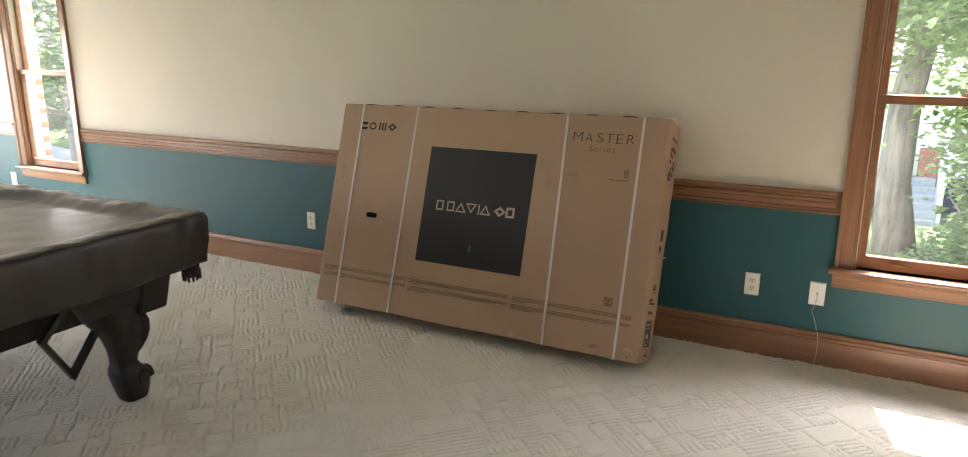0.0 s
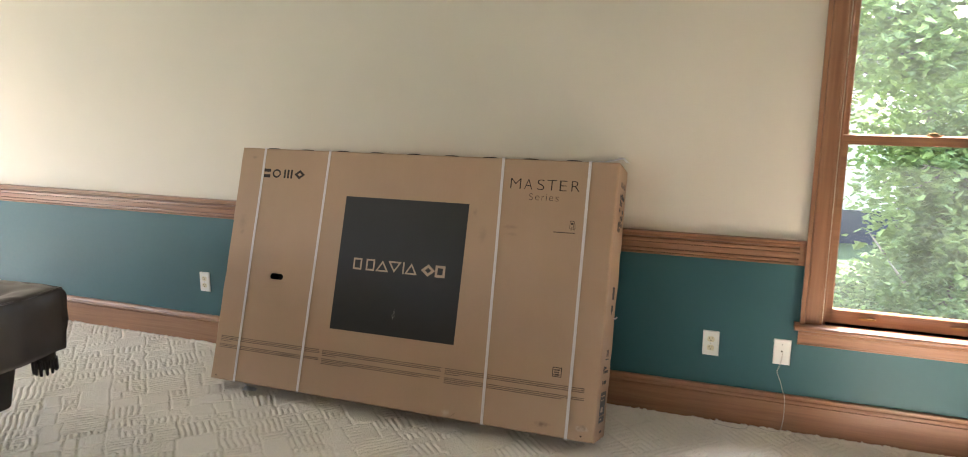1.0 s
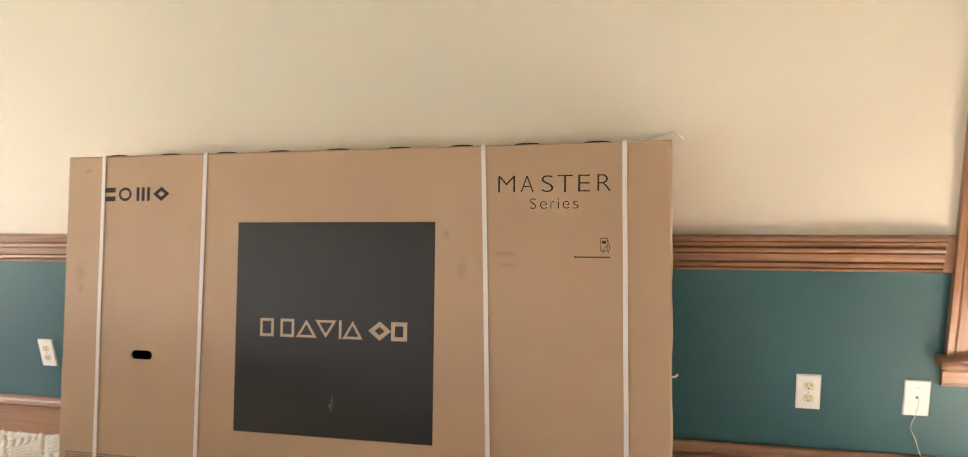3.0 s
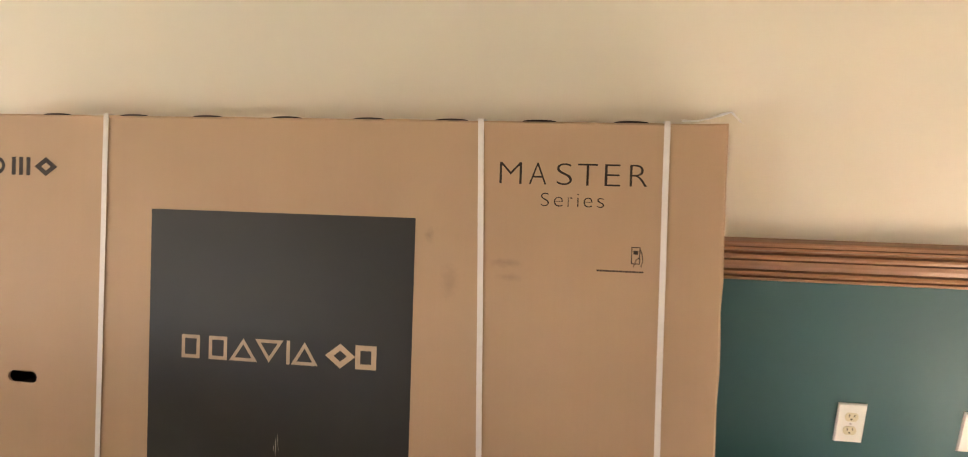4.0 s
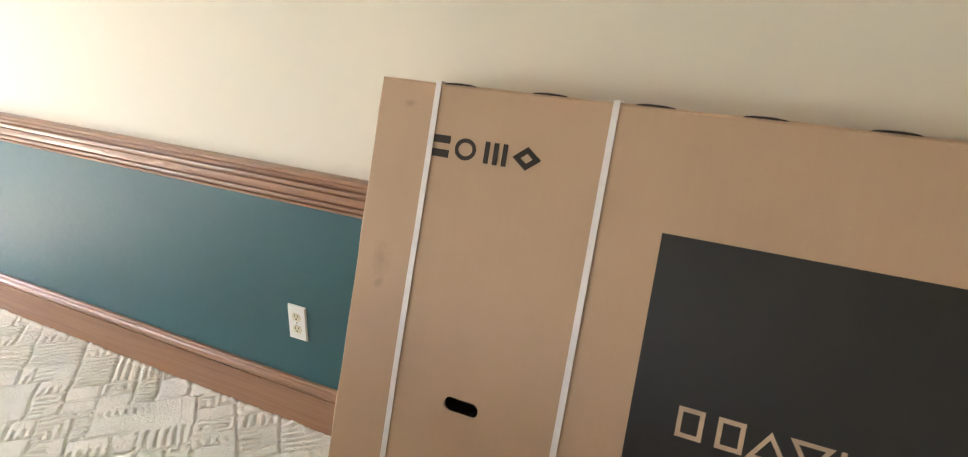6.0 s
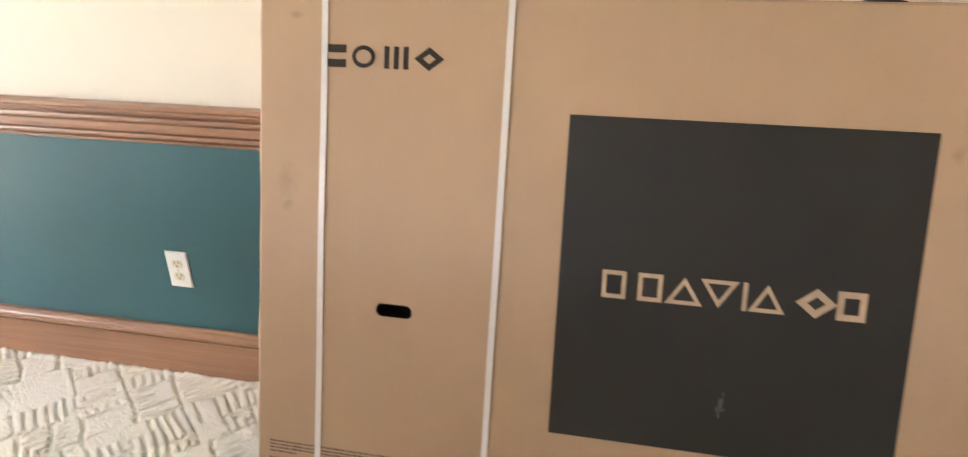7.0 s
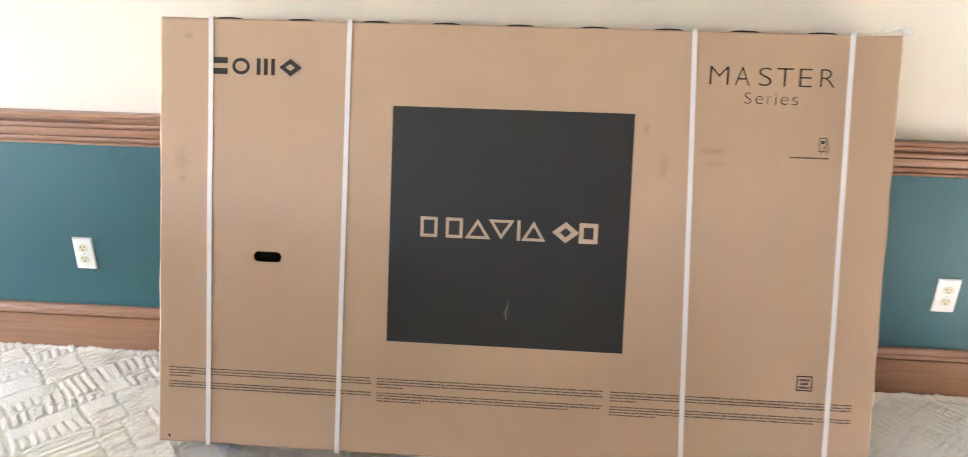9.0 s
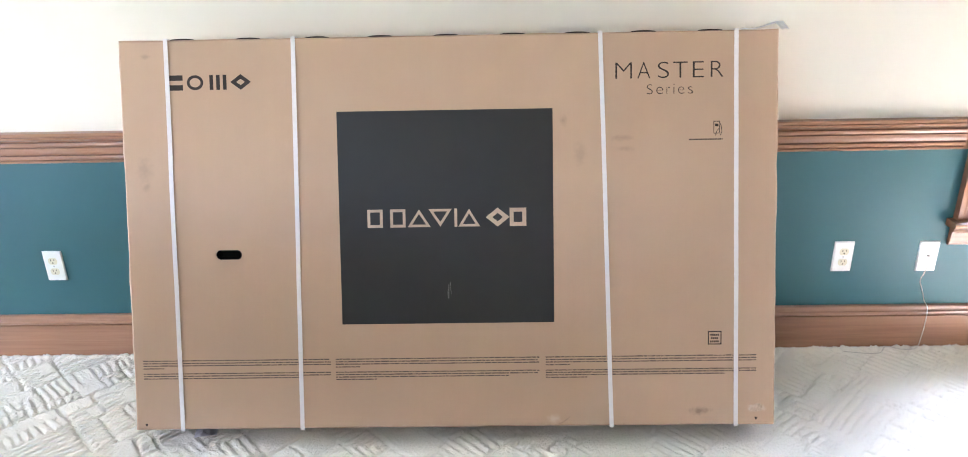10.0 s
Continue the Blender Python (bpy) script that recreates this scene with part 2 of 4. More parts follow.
lawn = lawn_material()
brick_red = plain("red_brick", (0.33, 0.125, 0.085), 0.85, 0, 0.3, 14.0, 0.4)
mortar = plain("mortar", (0.48, 0.45, 0.40), 0.9, 0, 0.1, 60.0, 0.4)
siding_white = plain("white_siding", (0.75, 0.75, 0.73), 0.6)
roof_grey = plain("grey_shingle", (0.12, 0.12, 0.125), 0.9, 0, 0.3, 25.0, 0.4)
concrete = plain("concrete_drive", (0.34, 0.34, 0.34), 0.85, 0, 0.12, 12.0, 0.3)
navy = plain("dark_blue", (0.02, 0.03, 0.06), 0.4)


# ---- mesh helpers ----
def part(name, bm, material, parent=None, label="", smooth=False):
    """Links a bmesh as one mesh object, under a thing or a part if one is given."""
    me = bpy.data.meshes.new(name)
    bmesh.ops.recalc_face_normals(bm, faces=bm.faces)
    bm.to_mesh(me)
    bm.free()
    for mt in (material if isinstance(material, (list, tuple)) else [material]):
        me.materials.append(mt)
    if smooth:
        me.polygons.foreach_set("use_smooth", [True] * len(me.polygons))
    ob = new(name, me)
    if parent is not None:
        ob.parent = parent
    if label:
        tagged(ob, label)
    return ob


def add_box(bm, x0, x1, y0, y1, z0, z1, bevel=0.0, seg=1, mat=0):
    m = Matrix.LocRotScale(((x0 + x1) / 2, (y0 + y1) / 2, (z0 + z1) / 2), None, (x1 - x0, y1 - y0, z1 - z0))
    made = bmesh.ops.create_cube(bm, size=1, matrix=m)["verts"]
    faces = {f for v in made for f in v.link_faces}
    for f in faces:
        f.material_index = mat
    if bevel:
        edges = list({e for v in made for e in v.link_edges})
        bmesh.ops.bevel(bm, geom=edges, offset=bevel, segments=seg, affect="EDGES", profile=0.5)


def add_prism(bm, poly, make, a0, a1):
    """Extrudes the closed 2D outline from a0 to a1; make(p, q, a) gives the 3D place."""
    ends = [[bm.verts.new(make(p, q, a)) for p, q in poly] for a in (a0, a1)]
    n = len(poly)
    for i in range(n):
        bm.faces.new((ends[0][i], ends[0][(i + 1) % n], ends[1][(i + 1) % n], ends[1][i]))
    bm.faces.new(ends[0][::-1])
    bm.faces.new(ends[1])


def add_tube(bm, pts, radii, sides=8, cap=True):
    """A tapering tube along the points."""
    rings = []
    for i, p in enumerate(pts):
        p = Vector(p)
        d = (Vector(pts[min(i + 1, len(pts) - 1)]) - Vector(pts[max(i - 1, 0)])).normalized()
        a = d.orthogonal().normalized() if i == 0 else (ax - d * ax.dot(d)).normalized()
        ax = a
        b = d.cross(a)
        r = radii[i] if isinstance(radii, (list, tuple)) else radii
        rings.append([bm.verts.new(p + (a * math.cos(t) + b * math.sin(t)) * r) for t in [2 * math.pi * k / sides for k in range(sides)]])
    for r0, r1 in zip(rings, rings[1:]):
        for k in range(sides):
            bm.faces.new((r0[k], r0[(k + 1) % sides], r1[(k + 1) % sides], r1[k]))
    if cap:
        bm.faces.new(rings[0][::-1])
        bm.faces.new(rings[-1])


def empty_thing(name, m, label, category, group="", kind=""):
    ob = new(name)
    ob.matrix_world = m
    return tagged(ob, label, category, group, kind)


# ---- structure ----
RAIL0, RAIL1 = 0.769, 0.879
WIN_W, WIN_Z0, WIN_Z1 = 0.70, 0.515, 2.10
WINDOWS = (2.195, -4.312)


def wall(name, length, openings, make, thick=0.16):
    """A wall of that length: lower part teal, upper part cream, with openings (a0, a1, z0, z1) right through."""
    bm = bmesh.new()
    xs = sorted({0.0, length, *[o[0] for o in openings], *[o[1] for o in openings]})
    zs = sorted({0.0, 0.824, CEIL, *[o[2] for o in openings], *[o[3] for o in openings]})
    for a0, a1 in zip(xs, xs[1:]):
        for z0, z1 in zip(zs, zs[1:]):
            if any(o[0] - 1e-6 <= a0 and a1 <= o[1] + 1e-6 and o[2] - 1e-6 <= z0 and z1 <= o[3] + 1e-6 for o in openings):
                continue
            vs = [bm.verts.new(make(a, d, z)) for a in (a0, a1) for d in (0, thick) for z in (z0, z1)]
            for ids in ((0, 1, 3, 2), (4, 6, 7, 5), (0, 4, 5, 1), (2, 3, 7, 6), (0, 2, 6, 4), (1, 5, 7, 3)):
                f = bm.faces.new([vs[i] for i in ids])
                f.material_index = 0 if z1 <= 0.825 else 1
    bmesh.ops.remove_doubles(bm, verts=bm.verts, dist=1e-5)
    # drop the inner faces between neighbouring cells
    pairs = {}
    for f in bm.faces:
        pairs.setdefault(tuple(round(c, 4) for c in f.calc_center_median()), []).append(f)
    bmesh.ops.delete(bm, geom=[f for fs in pairs.values() if len(fs) > 1 for f in fs], context="FACES_ONLY")
    ob = part(name, bm, [teal, cream])
    return tagged(ob, "painted wall, dark teal below a chair rail and cream above", "wall", kind="structure")


north_open = [(c - WIN_W / 2 - ROOM_W, c + WIN_W / 2 - ROOM_W, WIN_Z0, WIN_Z1) for c in WINDOWS]
wall("wall_north", ROOM_E - ROOM_W, north_open, lambda a, d, z: (ROOM_W + a, d, z))
west_open = [(at - w / 2 - ROOM_S, at + w / 2 - ROOM_S, mid - h / 2, mid + h / 2) for s, at, mid, w, h, e in OPENINGS if s == "west"]
wall("wall_west", -ROOM_S, west_open, lambda a, d, z: (ROOM_W - d, ROOM_S + a, z))
south_open = [(at - w / 2 - ROOM_W, at + w / 2 - ROOM_W, mid - h / 2, mid + h / 2) for s, at, mid, w, h, e in OPENINGS if s == "south"]
wall("wall_south", ROOM_E - ROOM_W, south_open, lambda a, d, z: (ROOM_W + a, ROOM_S - d, z))
wall("wall_east", -ROOM_S, [], lambda a, d, z: (ROOM_E + d, ROOM_S + a, z))

bm = bmesh.new()
add_box(bm, ROOM_W - 0.16, ROOM_E + 0.16, ROOM_S - 0.16, 0.16, CEIL, CEIL + 0.15)
tagged(part("ceiling", bm, ceiling_white), "plain white painted ceiling", "ceiling", kind="structure")

# carpet with a sculpted pattern of grooved blocks, set at 45 degrees to the walls
FX0, FX1, FY0, STEP = -3.8, 2.9, -3.3, 0.0056
U = 0.0270
rng = np.random.RandomState(7)
CELLS = 560
kind_map = np.zeros((CELLS, CELLS), int)
org_p = np.zeros((CELLS, CELLS))
org_q = np.zeros((CELLS, CELLS))
size_p = np.ones((CELLS, CELLS))
size_q = np.ones((CELLS, CELLS))


def split(p0, p1, q0, q1):
    w, h = p1 - p0, q1 - q0
    if (w > 9 or h > 9 or (max(w, h) > 5 and rng.rand() < 0.75)) and max(w, h) > 4:
        if w > h or (w == h and rng.rand() < 0.5):
            c = p0 + max(2, min(w - 2, int(round(w * rng.uniform(0.3, 0.7)))))
            split(p0, c, q0, q1), split(c, p1, q0, q1)
        else:
            c = q0 + max(2, min(h - 2, int(round(h * rng.uniform(0.3, 0.7)))))
            split(p0, p1, q0, c), split(p0, p1, c, q1)
        return
    kind_map[p0:p1, q0:q1] = rng.choice(8, p=[0.12, 0.12, 0.09, 0.09, 0.02, 0.13, 0.13, 0.30])
    org_p[p0:p1, q0:q1], org_q[p0:p1, q0:q1] = p0, q0
    size_p[p0:p1, q0:q1], size_q[p0:p1, q0:q1] = w, h


split(0, CELLS, 0, CELLS)
nx, ny = int((FX1 - FX0) / STEP) + 1, int(-FY0 / STEP) + 1
gx, gy = np.meshgrid(np.linspace(FX0, FX1, nx), np.linspace(FY0, 0.0, ny))
gp = (gx + gy) * 0.70711 / U + CELLS / 2
gq = (gy - gx) * 0.70711 / U + CELLS / 2
wob = 0.10 * np.sin(gx * 23 + 3 * np.sin(gy * 11)) + 0.12 * np.sin(gy * 31 + 2 * np.sin(gx * 17))
gp, gq = gp + wob, gq - wob
ip, iq = np.clip(gp.astype(int), 0, CELLS - 1), np.clip(gq.astype(int), 0, CELLS - 1)
kd = kind_map[ip, iq]
lp, lq = gp - org_p[ip, iq], gq - org_q[ip, iq]
sp, sq_ = size_p[ip, iq], size_q[ip, iq]


def ridge(s):
    """Height of a pile ridge across the phase s: broad crown and a narrow groove."""
    f = np.abs((s % 1.0) - 0.5) * 2
    return 1.0 - np.clip((f - 0.60) / 0.30, 0, 1) ** 1.2


ch = np.maximum(lp, lq)
ch2 = np.maximum(sp - lp, lq)
ring = np.minimum(np.minimum(lp, sp - lp), np.minimum(lq, sq_ - lq))
gh = np.select([kd == 0, kd == 1, kd == 2, kd == 3, kd == 4, kd == 5, kd == 6], [ridge(lp), ridge(lq), ridge(ch), ridge(ch2), ridge(ring), np.where(lp < sp * 0.5, ridge(lq), 0.85), np.where(lq < sq_ * 0.5, ridge(lp), 0.85)], 0.8)
pick = rng.rand(CELLS, CELLS)[org_p[ip, iq].astype(int), org_q[ip, iq].astype(int)]
gh = np.where((ring < 0.25) & (pick < 0.15), 0.95, gh)
gh = np.where((ring < 0.21) & (pick > 0.30), 0.05, gh)
gz = (gh - 1.0) * 0.0082 + rng.normal(0, 0.00040, gh.shape)
edge_tuft = np.clip((gy + 0.034) / 0.012, 0, 1) * (gy < -0.012)
gz = gz + edge_tuft * (0.004 + 0.008 * rng.rand(*gz.shape) * (0.5 + 0.5 * np.sin(gx * 19 + 2 * np.sin(gx * 43))))
gz[:, 0] = gz[:, -1] = gz[0, :] = gz[-1, :] = -0.001
co = np.stack([gx, gy, gz], -1).reshape(-1, 3)
idx = np.arange(nx * ny).reshape(ny, nx)
quads = np.stack([idx[:-1, :-1], idx[:-1, 1:], idx[1:, 1:], idx[1:, :-1]], -1).reshape(-1, 4)
n0 = len(co)
rim = [(ROOM_W, ROOM_S), (FX0, ROOM_S), (FX1, ROOM_S), (ROOM_E, ROOM_S), (ROOM_W, FY0), (ROOM_E, FY0), (ROOM_W, 0), (ROOM_E, 0)]
co = np.vstack([co, [(x, y, -0.001) for x, y in rim]])
c00, c10, c01, c11 = idx[0, 0], idx[0, -1], idx[-1, 0], idx[-1, -1]
r = [n0 + i for i in range(8)]
extra = np.array([(r[0], r[1], c00, r[4]), (r[1], r[2], c10, c00), (r[2], r[3], r[5], c10), (r[4], c00, c01, r[6]), (c10, r[5], r[7], c11)])
quads = np.vstack([quads, extra])
me = bpy.data.meshes.new("floor")
me.vertices.add(len(co))
me.vertices.foreach_set("co", co.astype(np.float32).ravel())
me.loops.add(len(quads) * 4)
me.loops.foreach_set("vertex_index", quads.astype(np.int32).ravel())
me.polygons.add(len(quads))
me.polygons.foreach_set("loop_start", np.arange(0, len(quads) * 4, 4, dtype=np.int32))
me.update(calc_edges=True)
me.materials.append(carpet_mat)
tagged(new("floor", me), "cream wall-to-wall carpet with a sculpted geometric pattern", "carpet", kind="structure")


def run_trim(name, poly, x0, x1, label, material=oak_x):
    """A moulding along the north wall; outline as (out from the wall, height)."""
    bm = bmesh.new()
    add_prism(bm, poly, lambda p, q, a: (a, -p, q), x0, x1)
    return tagged(part(name, bm, material), label, "moulding", kind="structure")


RAIL = [(0, 0), (0.010, 0), (0.014, 0.004), (0.014, 0.009), (0.007, 0.0105), (0.007, 0.0135), (0.015, 0.015), (0.019, 0.021), (0.018, 0.027), (0.010, 0.0295), (0.010, 0.0325), (0.017, 0.034), (0.019, 0.045), (0.019, 0.056), (0.013, 0.0575), (0.013, 0.0605), (0.021, 0.062), (0.023, 0.068), (0.022, 0.074), (0.014, 0.0765), (0.014, 0.080), (0.024, 0.084), (0.031, 0.090), (0.031, 0.095), (0.027, 0.0965), (0.027, 0.099), (0.034, 0.1005), (0.034, 0.107), (0.031, 0.110), (0, 0.110)]
rail_poly = [(p, RAIL0 + q) for p, q in RAIL]
BASE = [(0, 0.002), (0.016, 0.002), (0.016, 0.131), (0.011, 0.133), (0.011, 0.137), (0.022, 0.141), (0.025, 0.147), (0.024, 0.153), (0.019, 0.157), (0.017, 0.162), (0.016, 0.170), (0.012, 0.174), (0, 0.174)]
cas = WIN_W / 2 + 0.087
edges_x = [ROOM_W, WINDOWS[1] - cas, WINDOWS[1] + cas, WINDOWS[0] - cas, WINDOWS[0] + cas, ROOM_E]
END = [(0, RAIL0), (0.010, RAIL0), (0.013, RAIL0 + 0.004), (0.013, RAIL1 - 0.012), (0.016, RAIL1 - 0.006), (0.016, RAIL1), (0, RAIL1)]
for i in (0, 2, 4):
    a0, a1 = edges_x[i] + 0.001, edges_x[i + 1] - 0.001
    bm = bmesh.new()
    add_prism(bm, rail_poly, lambda p, q, a: (a, -p, q), a0 + (0.026 if i else 0.0), a1 - (0.026 if i < 4 else 0.0))
    if i:
        add_prism(bm, END, lambda p, q, a: (a, -p, q), a0, a0 + 0.0259)
    if i < 4:
        add_prism(bm, END, lambda p, q, a: (a, -p, q), a1 - 0.0259, a1)
    tagged(part("chair_rail", bm, oak_x), "stained oak chair rail with stepped beads, between cream and teal paint", "moulding", kind="structure")
run_trim("baseboard", BASE, ROOM_W + 0.03, ROOM_E - 0.03, "tall stained oak baseboard with a moulded cap")
for name, poly, lab in (("chair_rail", rail_poly, "stained oak chair rail on a side wall"), ("baseboard", BASE, "stained oak baseboard on a side wall")):
    for xw, sgn in ((ROOM_W, 1), (ROOM_E, -1)):
        if sgn == 1 and name == "chair_rail":
            continue
        bm = bmesh.new()
        add_prism(bm, poly, lambda p, q, a: (xw + sgn * p, a, q), ROOM_S, -0.04)
        tagged(part(name, bm, oak_y), lab, "moulding", kind="structure")


def make_window(name, cx):
    """A double-hung oak window: casing, stool, apron, two sashes with panes, lifts and a lock."""
    top = empty_thing(name, pose(cx, 0, 0), "double-hung stained oak window with a deep stool and apron", "window", kind="structure")
    hw = WIN_W / 2
    z0, z1 = WIN_Z0, WIN_Z1
    cw = 0.087
    prof = [(0, 0), (0, 0.013), (0.006, 0.016), (0.012, 0.014), (0.016, 0.016), (0.060, 0.020), (0.066, 0.018), (0.070, 0.026), (cw, 0.028), (cw, 0)]
    for s in (-1, 1):
        bm = bmesh.new()
        add_prism(bm, prof, lambda p, q, a: (s * (hw + p), -q, a), z0 + 0.001, z1 + cw)
        part("side_casing", bm, oak_z, top)
        bm = bmesh.new()
        add_box(bm, s * hw - 0.004 * (s > 0), s * hw + 0.004 * (s < 0), 0.002, 0.155, z0, z1)
        part("jamb_liner", bm, liner, top, "cream vinyl jamb liner")
        bm = bmesh.new()
        add_box(bm, s * (hw - 0.009) - 0.005, s * (hw - 0.009) + 0.005, 0.001, 0.012, z0, z1, 0.002)
        part("stop_bead", bm, oak_z, top)
    bm = bmesh.new()
    add_prism(bm, prof, lambda p, q, a: (a, -q - 0.0005, z1 + p), -hw - 0.001, hw + 0.001)
    part("head_casing", bm, oak_x, top)
    bm = bmesh.new()
    add_box(bm, -hw, hw, 0.002, 0.155, z1 - 0.004, z1)
    part("head_jamb", bm, oak_x, top)
    # stool with a rounded nose, and the apron below it
    bm = bmesh.new()
    nose = [(0.15, z0 - 0.026), (-0.050, z0 - 0.026), (-0.058, z0 - 0.020), (-0.061, z0 - 0.012), (-0.058, z0 - 0.004), (-0.050, z0), (0.15, z0)]
    add_box(bm, -hw + 0.001, hw - 0.001, 0.0, 0.15, z0 - 0.026, z0)
    add_prism(bm, [(-0.001, z0 - 0.026)] + nose[1:6] + [(-0.001, z0)], lambda p, q, a: (a, p, q), -hw - cw - 0.022, hw + cw + 0.022)
    part("window_sill", bm, oak_x, top)
    bm = bmesh.new()
    ap = [(0, z0 - 0.027), (0.030, z0 - 0.027), (0.030, z0 - 0.036), (0.024, z0 - 0.044), (0.018, z0 - 0.050), (0.018, z0 - 0.085), (0.014, z0 - 0.090), (0.014, z0 - 0.096), (0.009, z0 - 0.100), (0, z0 - 0.100)]
    add_prism(bm, ap, lambda p, q, a: (a, -p, q), -hw - cw - 0.003, hw + cw + 0.003)
    part("apron", bm, oak_x, top)
    # sashes: (name, y of the glass, z0, z1, rails below and above)
    for sash, y, s0, s1, lo, hi in (("lower_sash", 0.040, z0 + 0.004, 1.333, 0.062, 0.040), ("upper_sash", 0.082, 1.297, z1 - 0.006, 0.036, 0.050)):
        st = 0.040
        bm = bmesh.new()
        for s in (-1, 1):
            add_box(bm, min(s * hw, s * (hw - st)) + 0.004, max(s * hw, s * (hw - st)) - 0.004 * (s > 0) - 0.0, y - 0.018, y + 0.018, s0, s1, 0.003)
        add_box(bm, -hw + st - 0.004, hw - st + 0.004, y - 0.0175, y + 0.0175, s0, s0 + lo, 0.003)
        add_box(bm, -hw + st - 0.004, hw - st + 0.004, y - 0.0175, y + 0.0175, s1 - hi, s1, 0.003)
        fr = part(sash, bm, oak_x, top)
        bm = bmesh.new()
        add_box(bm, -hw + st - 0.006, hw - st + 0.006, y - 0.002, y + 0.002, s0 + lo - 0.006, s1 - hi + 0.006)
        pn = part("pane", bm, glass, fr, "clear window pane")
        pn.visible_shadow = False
        if sash == "lower_sash":
            for lx in (-0.172, 0.172):
                bm = bmesh.new()
                arc = [(lx + 0.036 * math.cos(t), 0.551 + 0.007 * math.sin(t)) for t in [2 * math.pi * i / 20 for i in range(20)]]
                add_prism(bm, arc, lambda p, q, a: (p, y - 0.0185 - a, q), 0.0, 0.004)
                add_prism(bm, [(lx - 0.03, 0.553), (lx + 0.03, 0.553), (lx + 0.026, 0.557), (lx - 0.026, 0.557)], lambda p, q, a: (p, y - 0.0185 - a, q), 0.004, 0.012)
                part("sash_lift", bm, brass, fr, "small bronze sash lift")
            bm = bmesh.new()
            add_prism(bm, [(0.028 * math.cos(t), 0.012 * math.sin(t)) for t in [2 * math.pi * i / 16 for i in range(16)]], lambda p, q, a: (p, y + q, s1 + a), 0.0, 0.007)
            add_box(bm, -0.022, 0.012, y - 0.004, y + 0.004, s1 + 0.007, s1 + 0.014, 0.002)
            part("sash_lock", bm, brass, fr, "bronze sash lock")
    return top


make_window("window_1", WINDOWS[0])
make_window("window_2", WINDOWS[1])
# frames of the openings behind and beside the walk
for i, (side, at, mid, w, hh, e) in enumerate(OPENINGS):
    bm = bmesh.new()
    t = 0.08
    for a0, a1, b0, b1 in ((-w / 2 - t, -w / 2, -hh / 2 - 0.06, hh / 2 + t), (w / 2, w / 2 + t, -hh / 2 - 0.06, hh / 2 + t), (-w / 2, w / 2, hh / 2, hh / 2 + t), (-w / 2, w / 2, -hh / 2 - 0.06, -hh / 2)):
        if side == "west":
            add_box(bm, ROOM_W + 0.001, ROOM_W + 0.022, at + a0, at + a1, mid + b0, mid + b1, 0.003)
        else:
            add_box(bm, at + a0, at + a1, ROOM_S + 0.001, ROOM_S + 0.022, mid + b0, mid + b1, 0.003)
    tagged(part("window_%d" % (i + 3), bm, oak_z), "stained oak window casing", "window", kind="structure")

# ---- the carton ----
LEAN, BW2, BH, BT = 17.76, 0.982, 1.188, 0.238
CARTON = pose(0, -0.578, 0.073, -LEAN, 0, 0)


def flat(bm, pts, y=-0.0009):
    """A flat print on the carton's face; points as (along, up)."""
    bm.faces.new([bm.verts.new((u, y, v)) for u, v in pts])


def bar(bm, u0, u1, v0, v1, y=-0.0009):
    flat(bm, ((u0, v0), (u1, v0), (u1, v1), (u0, v1)), y)


def band(bm, pts, w, y=-0.0009, closed=True):
    """An outline of width w along the points, mitred at its corners, as one strip."""
    n = len(pts)
    v = [Vector(p) for p in pts]
    sides = []
    for i in range(n):
        before = (v[i] - v[i - 1]).normalized() if closed or i > 0 else (v[1] - v[0]).normalized()
        after = (v[(i + 1) % n] - v[i]).normalized() if closed or i < n - 1 else before
        t = (before + after).normalized()
        s = Vector((-t.y, t.x))
        k = w / 2 / max(0.35, s.dot(Vector((-before.y, before.x))))
        e = Vector((0, 0)) if closed or 0 < i < n - 1 else t * (w / 2 if i else -w / 2)
        sides.append([bm.verts.new((q.x, y, q.y)) for q in (v[i] + e - s * k, v[i] + e + s * k)])
    for i in range(n if closed else n - 1):
        a, b = sides[i], sides[(i + 1) % n]
        bm.faces.new((a[0], b[0], b[1], a[1]))


